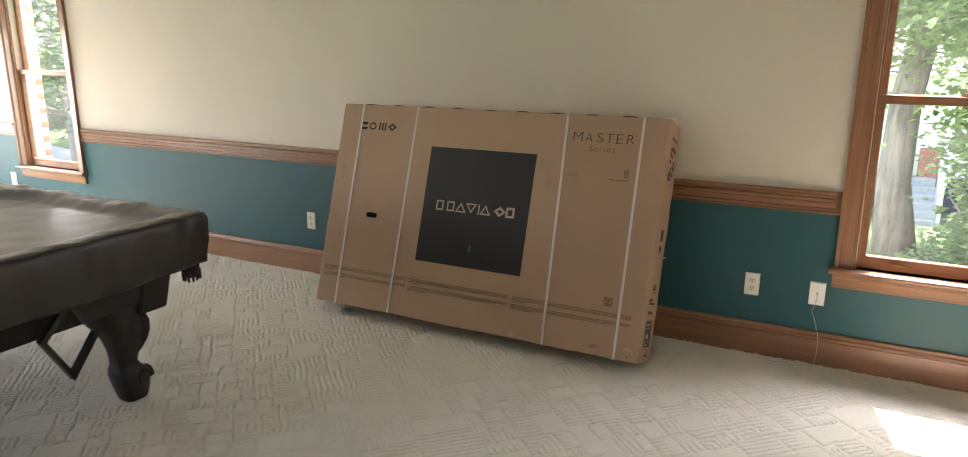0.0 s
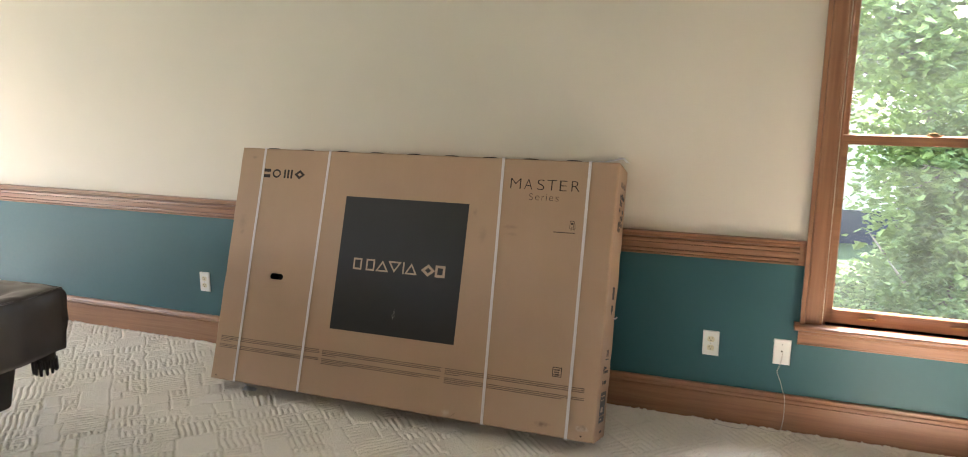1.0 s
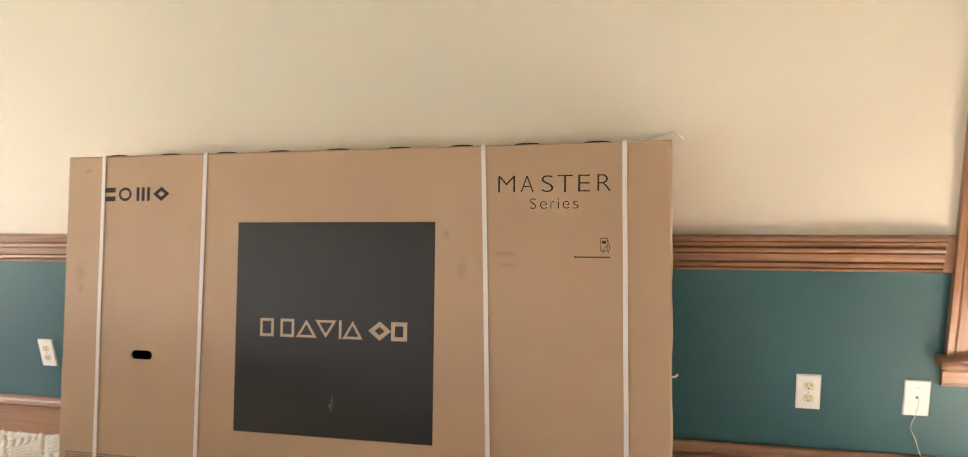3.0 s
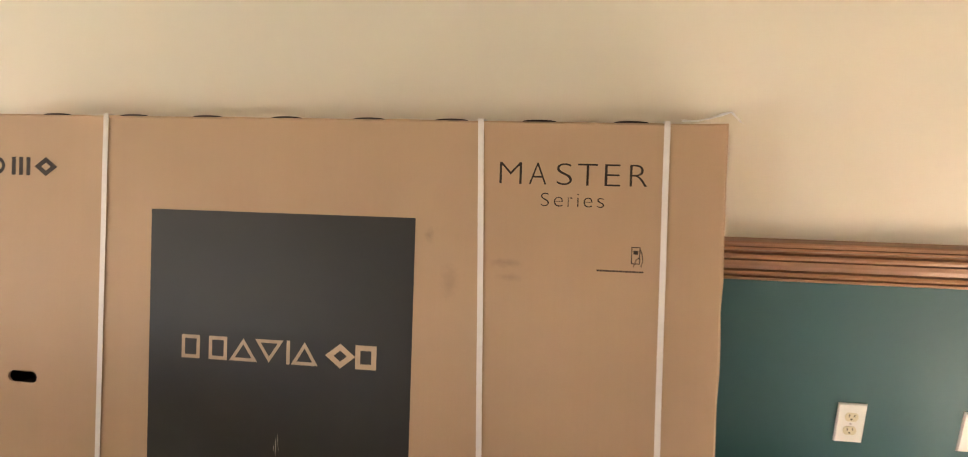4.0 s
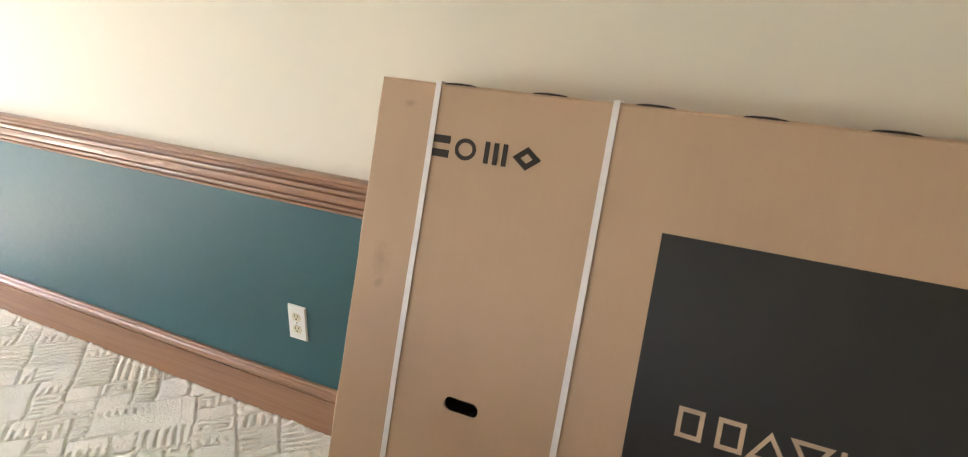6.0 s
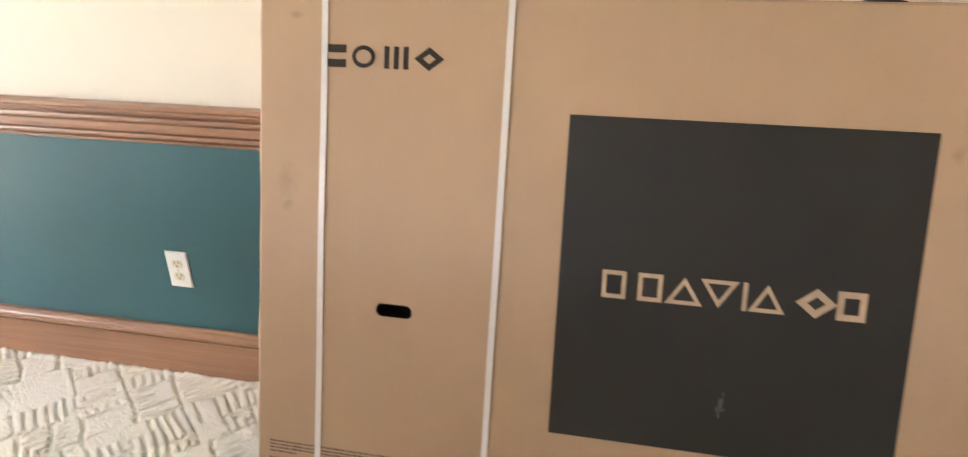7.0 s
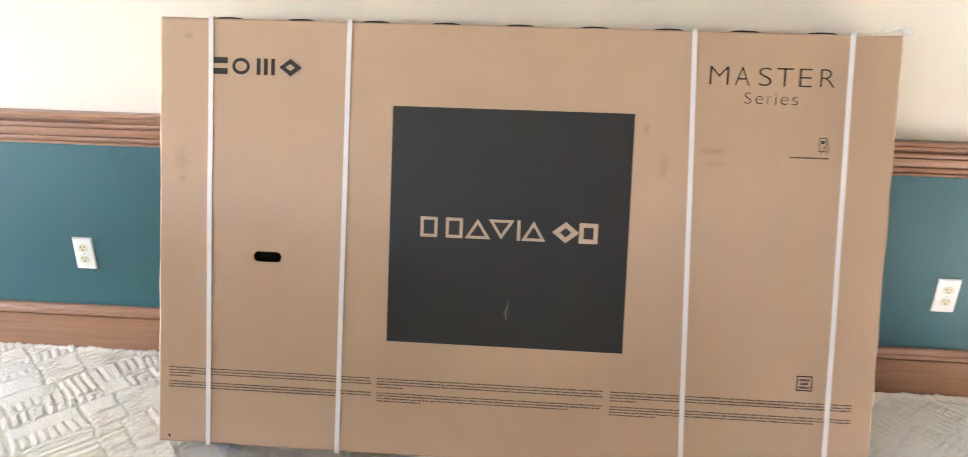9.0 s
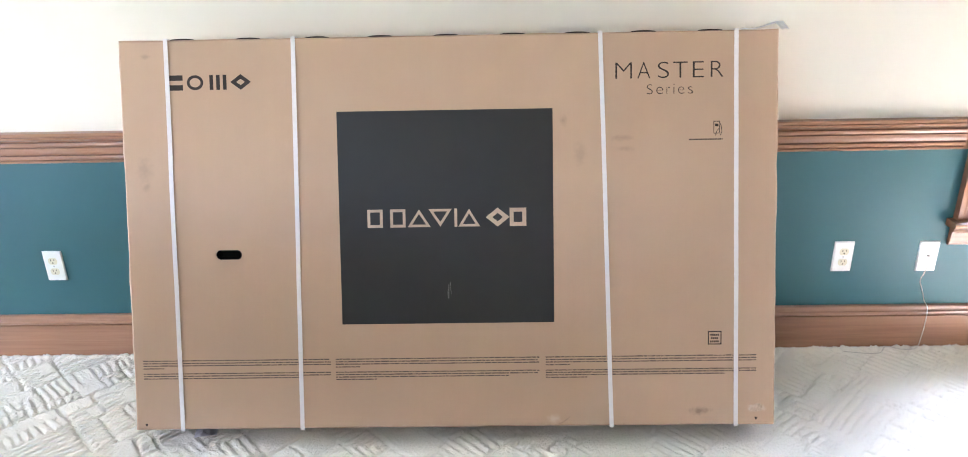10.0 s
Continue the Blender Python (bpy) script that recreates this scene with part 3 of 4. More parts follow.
def make_carton():
    top = empty_thing("carton", CARTON, "large tan cardboard television carton with white straps, leaning on the wall", "box")
    # body: front panel with a hand hole, sides, top and bottom with softened edges
    bm = bmesh.new()
    rnd = random.Random(4)
    e = 0.006
    ring_front, ring_mid, ring_back = [], [], []
    path = []
    for i in range(28):
        path.append((-BW2 + 2 * BW2 * i / 28, 0.0))
    for i in range(18):
        path.append((BW2, BH * i / 18))
    for i in range(28):
        path.append((BW2 - 2 * BW2 * i / 28, BH))
    for i in range(18):
        path.append((-BW2, BH - BH * i / 18))
    for u, v in path:
        j = rnd.uniform(-0.0022, 0.0014)
        k = rnd.uniform(-0.0010, 0.0010)
        cu, cv = (u + j if abs(u) > BW2 - 1e-6 else u), (v + k if v < 1e-6 or v > BH - 1e-6 else v)
        iu, iv = max(-BW2 + e, min(BW2 - e, u)), max(e, min(BH - e, v))
        ring_front.append(bm.verts.new((iu, 0.0, iv)))
        ring_mid.append(bm.verts.new((cu, e, cv)))
        ring_back.append(bm.verts.new((cu, BT - 0.016 * (v / BH) ** 3, cv)))
    n = len(path)
    for a, b in ((ring_front, ring_mid), (ring_mid, ring_back)):
        for i in range(n):
            bm.faces.new((a[i], a[(i + 1) % n], b[(i + 1) % n], b[i]))
    bm.faces.new(ring_back)
    hx, hz, hr, hl = -0.672, 0.5415, 0.0150, 0.025
    slot = [bm.verts.new((hx + (hl if math.cos(t) >= 0 else -hl) + hr * math.cos(t), 0.0, hz + hr * math.sin(t))) for t in [2 * math.pi * (i + 0.5) / 20 for i in range(20)]]
    edges = [bm.edges.get((ring_front[i], ring_front[(i + 1) % n])) for i in range(n)]
    edges += [bm.edges.new((slot[i], slot[(i + 1) % 20])) for i in range(20)]
    bmesh.ops.triangle_fill(bm, use_beauty=True, edges=edges)
    deep = [bm.verts.new((v.co.x, 0.007, v.co.z)) for v in slot]
    for i in range(20):
        bm.faces.new((slot[i], slot[(i + 1) % 20], deep[(i + 1) % 20], deep[i])).material_index = 1
    part("body", bm, [cardboard, cardboard_edge], top, "tan corrugated cardboard, smudged and scuffed")
    bm = bmesh.new()
    add_box(bm, hx - 0.06, hx + 0.06, 0.0071, 0.10, hz - 0.03, hz + 0.03)
    for f in [f for f in bm.faces if f.calc_center_median().y < 0.01]:
        bm.faces.remove(f)
    part("hand_hole", bm, hole_shade, top, "oval hand hole, its inner shade coloured near-black")
    # dark printed square
    bm = bmesh.new()
    bar(bm, -0.332, 0.3135, 0.324, 0.9675, -0.0006)
    part("printed_square", bm, print_dark, top, "charcoal printed square")
    # plain shapes for the marks on the square
    v0, v1, y, w = 0.618, 0.673, -0.0014, 0.0085
    mid, o = (v0 + v1) / 2, w / 2
    marks = [([(-0.247 + o, v0 + o), (-0.205, v0 + o), (-0.205, v1 - o), (-0.247 + o, v1 - o)], w, True),
             ([(-0.178 + o, v0 + o), (-0.136, v0 + o), (-0.136, v1 - o), (-0.178 + o, v1 - o)], w, True),
             ([(-0.119, v0 + o), (-0.063, v0 + o), (-0.091, v1 - 0.008)], w * 0.9, True),
             ([(-0.055, v1 - o), (-0.027, v0 + 0.008), (0.001, v1 - o)], w * 0.9, True),
             ([(0.020, v0 + o), (0.020, v1 - o)], w, False),
             ([(0.034, v0 + o), (0.086, v0 + o), (0.060, v1 - 0.008)], w * 0.9, True),
             ([(0.146, v0 + 0.007), (0.172, mid), (0.146, v1 - 0.007), (0.120, mid)], 0.0125, True),
             ([(0.188, v0 + 0.006), (0.226, v0 + 0.006), (0.226, v1 - 0.006), (0.188, v1 - 0.006)], 0.012, True)]
    for pts, ww, closed in marks:
        bm = bmesh.new()
        band(bm, pts, ww, y, closed)
        part("square_mark", bm, print_tan, top, "tan shape left unprinted in the charcoal square")
    # scratch in the square
    bm = bmesh.new()
    for u, va, vb, ww in ((-0.006, 0.402, 0.440, 0.0013), (-0.0105, 0.414, 0.424, 0.0009), (-0.001, 0.424, 0.452, 0.0008), (0.0015, 0.415, 0.421, 0.0009)):
        flat(bm, ((u, va), (u + ww * 0.6, va - 0.001), (u + ww, vb), (u + ww * 0.5, vb + 0.002)), -0.0013)
    part("scratch", bm, scratch_white, top, "pale scratch through the print")
    # plain shapes for the maker's mark
    a0, a1 = 1.038, 1.083
    for pts, ww, closed in (([(-0.822, a0 + 0.008), (-0.798, a0 + 0.008)], 0.016, False), ([(-0.822, a1 - 0.008), (-0.798, a1 - 0.008)], 0.016, False),
                            ([(-0.753 + 0.0205 * math.cos(t), 1.0605 + 0.0180 * math.sin(t)) for t in [2 * math.pi * i / 22 for i in range(22)]], 0.0085, True),
                            ([(-0.704, a0 + 0.006), (-0.704, a1 - 0.006)], 0.011, False), ([(-0.684, a0 + 0.006), (-0.684, a1 - 0.006)], 0.011, False), ([(-0.664, a0 + 0.006), (-0.664, a1 - 0.006)], 0.011, False),
                            ([(-0.616, a0 + 0.006), (-0.594, 1.0605), (-0.616, a1 - 0.006), (-0.638, 1.0605)], 0.011, True)):
        bm = bmesh.new()
        band(bm, pts, ww, -0.0009, closed)
        part("maker_mark", bm, print_ink, top, "black printed plain shape")
    # small punched triangles near the lower corners, a torn flake and a crease
    for u, v in ((-0.948, 0.016), (0.925, 0.020)):
        bm = bmesh.new()
        flat(bm, ((u - 0.005, v + 0.004), (u + 0.005, v + 0.004), (u, v - 0.005)))
        part("punch_mark", bm, hole_shade, top, "tiny dark punched triangle")
    bm = bmesh.new()
    rim = [(0.905, 0.046), (0.918, 0.040), (0.938, 0.042), (0.944, 0.054), (0.940, 0.066), (0.926, 0.068), (0.914, 0.060)]
    low = [bm.verts.new((u, -0.0008, v)) for u, v in rim]
    tip = bm.verts.new((0.930, -0.0065, 0.058))
    for a, b in zip(low, low[1:] + low[:1]):
        bm.faces.new((a, b, tip))
    part("torn_flake", bm, cardboard_edge, top, "torn flake of pale board")
    bm = bmesh.new()
    band(bm, [(0.318 + 0.05 * math.sin(t), 0.006 + 0.045 * (1 - math.cos(t)) ** 0.7) for t in [0.15 + 0.16 * i for i in range(6)]], 0.0010, -0.0009, False)
    part("crease", bm, print_soft, top, "short curved crease")
    # words, letter by letter
    words = (("MASTER", ((0.500, 0.549), (0.565, 0.603), (0.624, 0.658), (0.670, 0.713), (0.728, 0.761), (0.781, 0.819)), 1.0505, 1.0975, 0.0),
             ("Series", ((0.592, 0.610), (0.621, 0.641), (0.651, 0.661), (0.671, 0.6745), (0.685, 0.704), (0.713, 0.729)), 1.0035, 1.0325, 0.72))
    for word, spans, b0, b1, low in words:
        for ch, (u0, u1) in zip(word, spans):
            cu = bpy.data.curves.new("letter", "FONT")
            cu.body = ch
            cu.offset = -0.018
            tmp = new("letter", cu)
            me = bpy.data.meshes.new_from_object(tmp)
            bpy.data.objects.remove(tmp)
            bpy.data.curves.remove(cu)
            xs = [v.co.x for v in me.vertices]
            ys = [v.co.y for v in me.vertices]
            hgt = (b1 - b0) * (low if low and ch in "ers" else 1.0)
            for v in me.vertices:
                v.co = (u0 + (v.co.x - min(xs)) / (max(xs) - min(xs)) * (u1 - u0), -0.0009, b0 + (v.co.y - min(ys)) / (max(ys) - min(ys)) * hgt)
            me.materials.append(print_ink)
            ob = new("printed_letter", me)
            ob.parent = top
    # fine print: three columns of unreadable lines
    rnd = random.Random(11)
    for c0, c1 in ((-0.950, -0.371), (-0.356, 0.267), (0.286, 0.924)):
        bm = bmesh.new()
        for v, full in ((0.2165, 1), (0.2085, 1), (0.2010, 1), (0.1925, 0.12), (0.1760, 1), (0.1685, 1), (0.1610, 0.85), (0.1535, 0.2 if c0 > -0.5 else 0)):
            u = c0
            while u < c0 + (c1 - c0) * full - 0.004:
                lw = min(rnd.choice((0.006, 0.009, 0.012, 0.016, 0.02, 0.026)), c0 + (c1 - c0) * full - u)
                bar(bm, u, u + lw, v - 0.0017, v + rnd.choice((0.0014, 0.0017, 0.0021)))
                u += lw + rnd.uniform(0.0014, 0.0026)
        part("fine_print", bm, print_soft, top, "rows of tiny dark brown print")
    # boxed notice, phone drawing and line of small print
    bm = bmesh.new()
    band(bm, [(0.779, 0.251), (0.817, 0.251), (0.817, 0.289), (0.779, 0.289)], 0.0032)
    for i, (a, b) in enumerate(((0.785, 0.811), (0.787, 0.809), (0.784, 0.812))):
        v = 0.279 - i * 0.010
        u = a
        while u < b:
            bar(bm, u, min(u + 0.0042, b), v - 0.003, v + 0.003)
            u += 0.0055
    part("boxed_notice", bm, print_ink, top, "small square outline with bars of print")
    bm = bmesh.new()
    band(bm, [(0.791, 0.886), (0.808, 0.886), (0.808, 0.921), (0.791, 0.921)], 0.002)
    bar(bm, 0.7945, 0.8045, 0.906, 0.914)
    band(bm, [(0.796, 0.880), (0.8, 0.893), (0.806, 0.899)], 0.0018, -0.0012, False)
    band(bm, [(0.811, 0.880), (0.815, 0.893), (0.812, 0.910), (0.809, 0.916)], 0.0018, -0.0012, False)
    part("phone_drawing", bm, print_ink, top, "small line drawing of a phone")
    bm = bmesh.new()
    u = 0.718
    while u < 0.815:
        lw = rnd.uniform(0.003, 0.008)
        bar(bm, u, min(u + lw, 0.817), 0.8665, 0.8705)
        u += lw + 0.0012
    part("fine_print", bm, print_ink, top, "one line of tiny print")
    # prints on the narrow side
    def side(bm, d0, d1, v0, v1, x=BW2 + 0.0022):
        bm.faces.new([bm.verts.new((x, d, v)) for d, v in ((d0, v0), (d1, v0), (d1, v1), (d0, v1))])
    bm = bmesh.new()
    side(bm, 0.055, 0.175, 0.105, 0.205)
    side(bm, 0.055, 0.175, 0.045 + 0.03, 0.101)
    part("dark_label", bm, print_dark, top, "dark printed panel with pale bars")
    bm = bmesh.new()
    for d0, d1, v0, v1 in ((0.07, 0.155, 0.184, 0.190), (0.07, 0.14, 0.168, 0.172), (0.075, 0.125, 0.118, 0.140), (0.075, 0.115, 0.085, 0.092)):
        side(bm, d0, d1, v0, v1, BW2 + 0.003)
    part("label_bar", bm, label_pale, top, "pale bars of print")
    prints = [(0.075 + i * 0.028, 0.075 + i * 0.028 + 0.018, 1.095, 1.118) for i in range(4)]
    for i, v in enumerate((1.045, 1.015, 0.985, 0.955, 0.925, 0.900)):
        for j in range(3):
            d = 0.075 + j * 0.036
            if (i + j) % 4 != 3:
                prints.append((d, d + (0.030 if (i * j) % 2 == 0 else 0.022), v, v + (0.026 if (i + j) % 2 else 0.018)))
    prints += [(0.105, 0.158, 0.602, 0.658), (0.105, 0.15, 0.550, 0.578), (0.115, 0.135, 0.538, 0.549), (0.10, 0.115, 0.355, 0.385), (0.125, 0.15, 0.355, 0.385), (0.085, 0.165, 0.342, 0.346), (0.06, 0.085, 0.285, 0.315), (0.09, 0.17, 0.285, 0.296), (0.09, 0.13, 0.302, 0.313), (0.06, 0.08, 0.235, 0.255), (0.09, 0.15, 0.238, 0.252), (0.09, 0.14, 0.03, 0.04)]
    for q in prints:
        bm = bmesh.new()
        side(bm, *q)
        part("side_print", bm, print_ink, top)
    # straps round the carton
    rnd = random.Random(2)
    for ua, ub in ((-0.835, -0.837), (-0.464, -0.455), (0.486, 0.455), (0.863, 0.855)):
        bm = bmesh.new()
        w, g = 0.0064, 0.0022
        pts = [(ub, -g, BH + g)]
        for i in range(1, 8):
            f = i / 8
            pts.append((ub + (ua - ub) * f + rnd.uniform(-0.0007, 0.0007), -g - 0.0008 * math.sin(f * 3.14), (BH + g) * (1 - f)))
        pts += [(ua, -g, -g), (ua, BT * 0.5, -g - 0.001), (ua, BT - 0.020, -g + 0.002), (ub, BT - 0.020, BH + g), (ub, BT * 0.5, BH + g + 0.002)]
        loops = []
        for u, y, v in pts:
            o = 0.0012
            oy, ov = (-o if y < 0 else o if y > BT - 0.03 else 0), (o if v > BH else -o if v < 0 else 0)
            loops.append([bm.verts.new(q) for q in ((u - w, y, v), (u - w, y + oy, v + ov), (u + w, y + oy, v + ov), (u + w, y, v))])
        m = len(loops)
        for i in range(m):
            a, b = loops[i], loops[(i + 1) % m]
            for c in range(4):
                bm.faces.new((a[c], a[(c + 1) % 4], b[(c + 1) % 4], b[c]))
        part("strap", bm, strap_white, top, "white woven plastic strap")
    # bulging dark tabs along the top flap
    for u in (-0.788, -0.590, -0.385, -0.196, 0.0, 0.197, 0.388, 0.583, 0.780):
        bm = bmesh.new()
        arc = [(u + 0.037 * math.cos(t), BH - 0.001 + 0.0042 * math.sin(t)) for t in [math.pi * i / 12 for i in range(13)]]
        add_prism(bm, arc, lambda p, q, a: (p, a, q), 0.002, 0.005)
        part("top_tab", bm, print_ink, top, "dark bulged tab on the top flap")
    # loose strap tail at the back edge of the side
    bm = bmesh.new()
    add_tube(bm, [(BW2, 0.215, 0.520), (BW2 + 0.006, 0.214, 0.521), (BW2 + 0.011, 0.212, 0.524), (BW2 + 0.014, 0.21, 0.529)], 0.003, 6)
    part("strap_tail", bm, strap_white, top, "short white strap tail")
    return top


make_carton()


def crumpled(name, m, sx, sy, amp, seed, material, label, category, nx=18, ny=10, lift=0.0):
    """A crumpled thin sheet with real thickness."""
    rnd = random.Random(seed)
    bm = bmesh.new()
    grid = []
    for j in range(ny + 1):
        row = []
        for i in range(nx + 1):
            x, y = (i / nx - 0.5) * sx, (j / ny - 0.5) * sy
            f = noise.fractal(Vector((x * 14 + seed, y * 16, seed)), 0.8, 2.1, 3)
            g = abs(noise.noise(Vector((x * 30, y * 30, seed + 5))))
            u = i / nx
            hump = lift * (min(1.0, u / 0.82) ** 2 - 1.15 * max(0.0, (u - 0.82) / 0.18))
            row.append(bm.verts.new((x + 0.25 * amp * f, y + 0.25 * amp * g, max(0.001, amp * (0.45 + 0.6 * f + 0.4 * g)) + hump)))
        grid.append(row)
    for j in range(ny):
        for i in range(nx):
            bm.faces.new((grid[j][i], grid[j][i + 1], grid[j + 1][i + 1], grid[j + 1][i]))
    bmesh.ops.solidify(bm, geom=bm.faces[:], thickness=0.0012)
    ob = part(name, bm, material, smooth=False)
    ob.matrix_world = m
    return tagged(ob, label, category)


crumpled("foam_sheet", CARTON @ pose(0.950, 0.036, BH + 0.004, 10, 0, -3), 0.125, 0.070, 0.009, 3, wrap_white, "crumpled white foam sheet lying on top of the carton", "packing foam", lift=0.020)
crumpled("plastic_film", pose(-0.80, -0.508, 0.0, 0, 0, 12), 0.07, 0.035, 0.018, 8, wrap_grey, "scrap of cloudy plastic film under the carton edge", "plastic film", 12, 8)


# ---- wall plates and cord ----
def wall_plate(x, z, socket=True):
    label = "white wall plate with an ivory duplex receptacle" if socket else "white blank wall plate with a cord through its centre hole"
    top = empty_thing("outlet" if socket else "cable_plate", pose(x, -0.0005, z), label, "outlet" if socket else "wall plate", "outlets on the teal wall" if socket else "")
    bm = bmesh.new()
    w, hh = 0.036, 0.059
    add_prism(bm, [(-w, -hh), (w, -hh), (w, hh), (-w, hh)], lambda p, q, a: (p * (1 - (a > 0) * 0.10), -a, q * (1 - (a > 0) * 0.06)), 0.0, 0.006)
    part("plate", bm, plate_white, top)
    if socket:
        for s in (-1, 1):
            bm = bmesh.new()
            cz = s * 0.0205
            out = [(0.0165 * math.cos(t), cz + max(-0.0125, min(0.0125, 0.0165 * math.sin(t)))) for t in [2 * math.pi * i / 28 for i in range(28)]]
            add_prism(bm, out, lambda p, q, a: (p, -a, q), 0.0055, 0.0078)
            face = part("receptacle", bm, ivory, top, "ivory receptacle face")
            bm = bmesh.new()
            add_box(bm, -0.0072, -0.0052, -0.0084, -0.0077, cz + 0.0005, cz + 0.0085)
            add_box(bm, 0.0052, 0.0072, -0.0084, -0.0077, cz + 0.0015, cz + 0.0080)
            add_prism(bm, [(0.0026 * math.cos(t), cz - 0.0060 + 0.0026 * math.sin(t)) for t in [2 * math.pi * i / 10 for i in range(10)]], lambda p, q, a: (p, -a, q), 0.0077, 0.0084)
            part("slot", bm, slot_dark, face)
        screws = (0.0,)
    else:
        bm = bmesh.new()
        add_prism(bm, [(0.0045 * math.cos(t), 0.004 + 0.0045 * math.sin(t)) for t in [2 * math.pi * i / 12 for i in range(12)]], lambda p, q, a: (p, -a, q), 0.0058, 0.0066)
        part("cord_hole", bm, slot_dark, top)
        screws = (0.036,)
    for sz in screws:
        bm = bmesh.new()
        add_prism(bm, [(0.003 * math.cos(t), sz + 0.003 * math.sin(t)) for t in [2 * math.pi * i / 12 for i in range(12)]], lambda p, q, a: (p, -a, q), 0.0058, 0.0070)
        part("screw", bm, screw_metal, top, "small plate screw")
    return top


wall_plate(-1.488, 0.375)
wall_plate(1.393, 0.371)
wall_plate(-4.915, 0.375)
wall_plate(1.697, 0.368, False)


def smooth_path(pts, n=6):
    out = []
    for i in range(len(pts) - 1):
        p0, p1, p2, p3 = (Vector(pts[max(0, min(len(pts) - 1, i + k))]) for k in (-1, 0, 1, 2))
        for j in range(n):
            t = j / n
            out.append(0.5 * ((2 * p1) + (p2 - p0) * t + (2 * p0 - 5 * p1 + 4 * p2 - p3) * t * t + (3 * p1 - p0 - 3 * p2 + p3) * t ** 3))
    out.append(Vector(pts[-1]))
    return out


bm = bmesh.new()
add_tube(bm, smooth_path([(1.697, -0.004, 0.372), (1.699, -0.014, 0.371), (1.699, -0.016, 0.350), (1.692, -0.015, 0.31), (1.684, -0.013, 0.275), (1.700, -0.013, 0.235), (1.712, -0.018, 0.195), (1.722, -0.031, 0.170), (1.726, -0.030, 0.10), (1.723, -0.030, 0.045), (1.712, -0.034, 0.006), (1.66, -0.040, 0.003), (1.61, -0.034, 0.012), (1.585, -0.045, 0.016), (1.565, -0.062, 0.004), (1.52, -0.066, 0.003), (1.46, -0.055, 0.003), (1.43, -0.05, 0.004)]), 0.0015, 7)
tagged(part("cord", bm, cord_grey, smooth=True), "thin grey cord hanging from the wall plate to the carpet", "cable")

# ---- pool table ----
TX1, TY1, TZ = -0.765, -1.525, 0.818
TL, TW = 2.55, 1.42
TX0, TY0 = TX1 - TL, TY1 - TW


def make_leg(top, x, y, sx, sy):
    """A carved cabriole leg with a knee, a narrow ankle and a scrolled paw; sx, sy point out to the corner."""
    bm = bmesh.new()
    secs = ((0.500, -0.030, 0.098, 0.098), (0.420, -0.030, 0.106, 0.106), (0.385, -0.028, 0.108, 0.108), (0.350, -0.020, 0.097, 0.097), (0.300, -0.012, 0.080, 0.080), (0.242, -0.010, 0.066, 0.066), (0.200, -0.014, 0.056, 0.056), (0.172, -0.016, 0.053, 0.053), (0.150, -0.014, 0.061, 0.061), (0.127, -0.006, 0.075, 0.075), (0.085, -0.002, 0.073, 0.073), (0.045, 0.000, 0.066, 0.066), (0.012, 0.000, 0.057, 0.057), (0.001, 0.000, 0.053, 0.053))
    rings = []
    for z, off, hx, hy in secs:
        ring = []
        for i in range(20):
            t = 2 * math.pi * i / 20
            c, s = math.cos(t), math.sin(t)
            q = 0.62
            flute = 1 - 0.07 * (0.5 + 0.5 * math.cos(8 * t)) * (1 if 0.15 < z < 0.46 else 0.3)
            px = math.copysign(abs(c) ** q, c) * hx * flute
            py = math.copysign(abs(s) ** q, s) * hy * flute
            ring.append(bm.verts.new((x + sx * off + px, y + sy * off + py, z)))
        rings.append(ring)
    for a, b in zip(rings, rings[1:]):
        for i in range(20):
            bm.faces.new((a[i], a[(i + 1) % 20], b[(i + 1) % 20], b[i]))
    bm.faces.new(rings[0])
    bm.faces.new(rings[-1][::-1])
    leg = part("leg", bm, mahogany, top, "carved dark mahogany leg with a scrolled foot", smooth=True)
    # acanthus blade down the outer corner of the shank
    bm = bmesh.new()
    blade = ((0.400, 0.048, 0.016), (0.360, 0.056, 0.024), (0.320, 0.053, 0.027), (0.280, 0.044, 0.025), (0.240, 0.030, 0.021), (0.205, 0.014, 0.015), (0.185, 0.004, 0.008))
    add_tube(bm, [(x + sx * off, y + sy * off, z) for z, off, rad in blade], [rad for z, off, rad in blade], 8)
    part("leaf_carving", bm, mahogany, leg, smooth=True)
    # scrolls of the carving at knee and foot
    for (z0, r0, turns, width, dx) in ((0.345, 0.040, 1.6, 0.034, 0.052), (0.098, 0.036, 1.4, 0.030, 0.052)):
        for ax in (0, 1):
            bm = bmesh.new()
            pts = []
            for i in range(26):
                f = i / 25
                a = f * turns * 2 * math.pi
                rr = r0 * (1 - 0.8 * f)
                u, v = rr * math.cos(a), rr * math.sin(a)
                if ax == 0:
                    pts.append((x + sx * (dx + 0.012), y + sy * (0.02 + u), z0 + v))
                else:
                    pts.append((x + sx * (0.02 + u), y + sy * (dx + 0.012), z0 + v))
            add_tube(bm, pts, [0.013 * (1 - 0.5 * i / 25) for i in range(26)], 6)
            part("scroll", bm, mahogany, leg, smooth=True)
    return leg


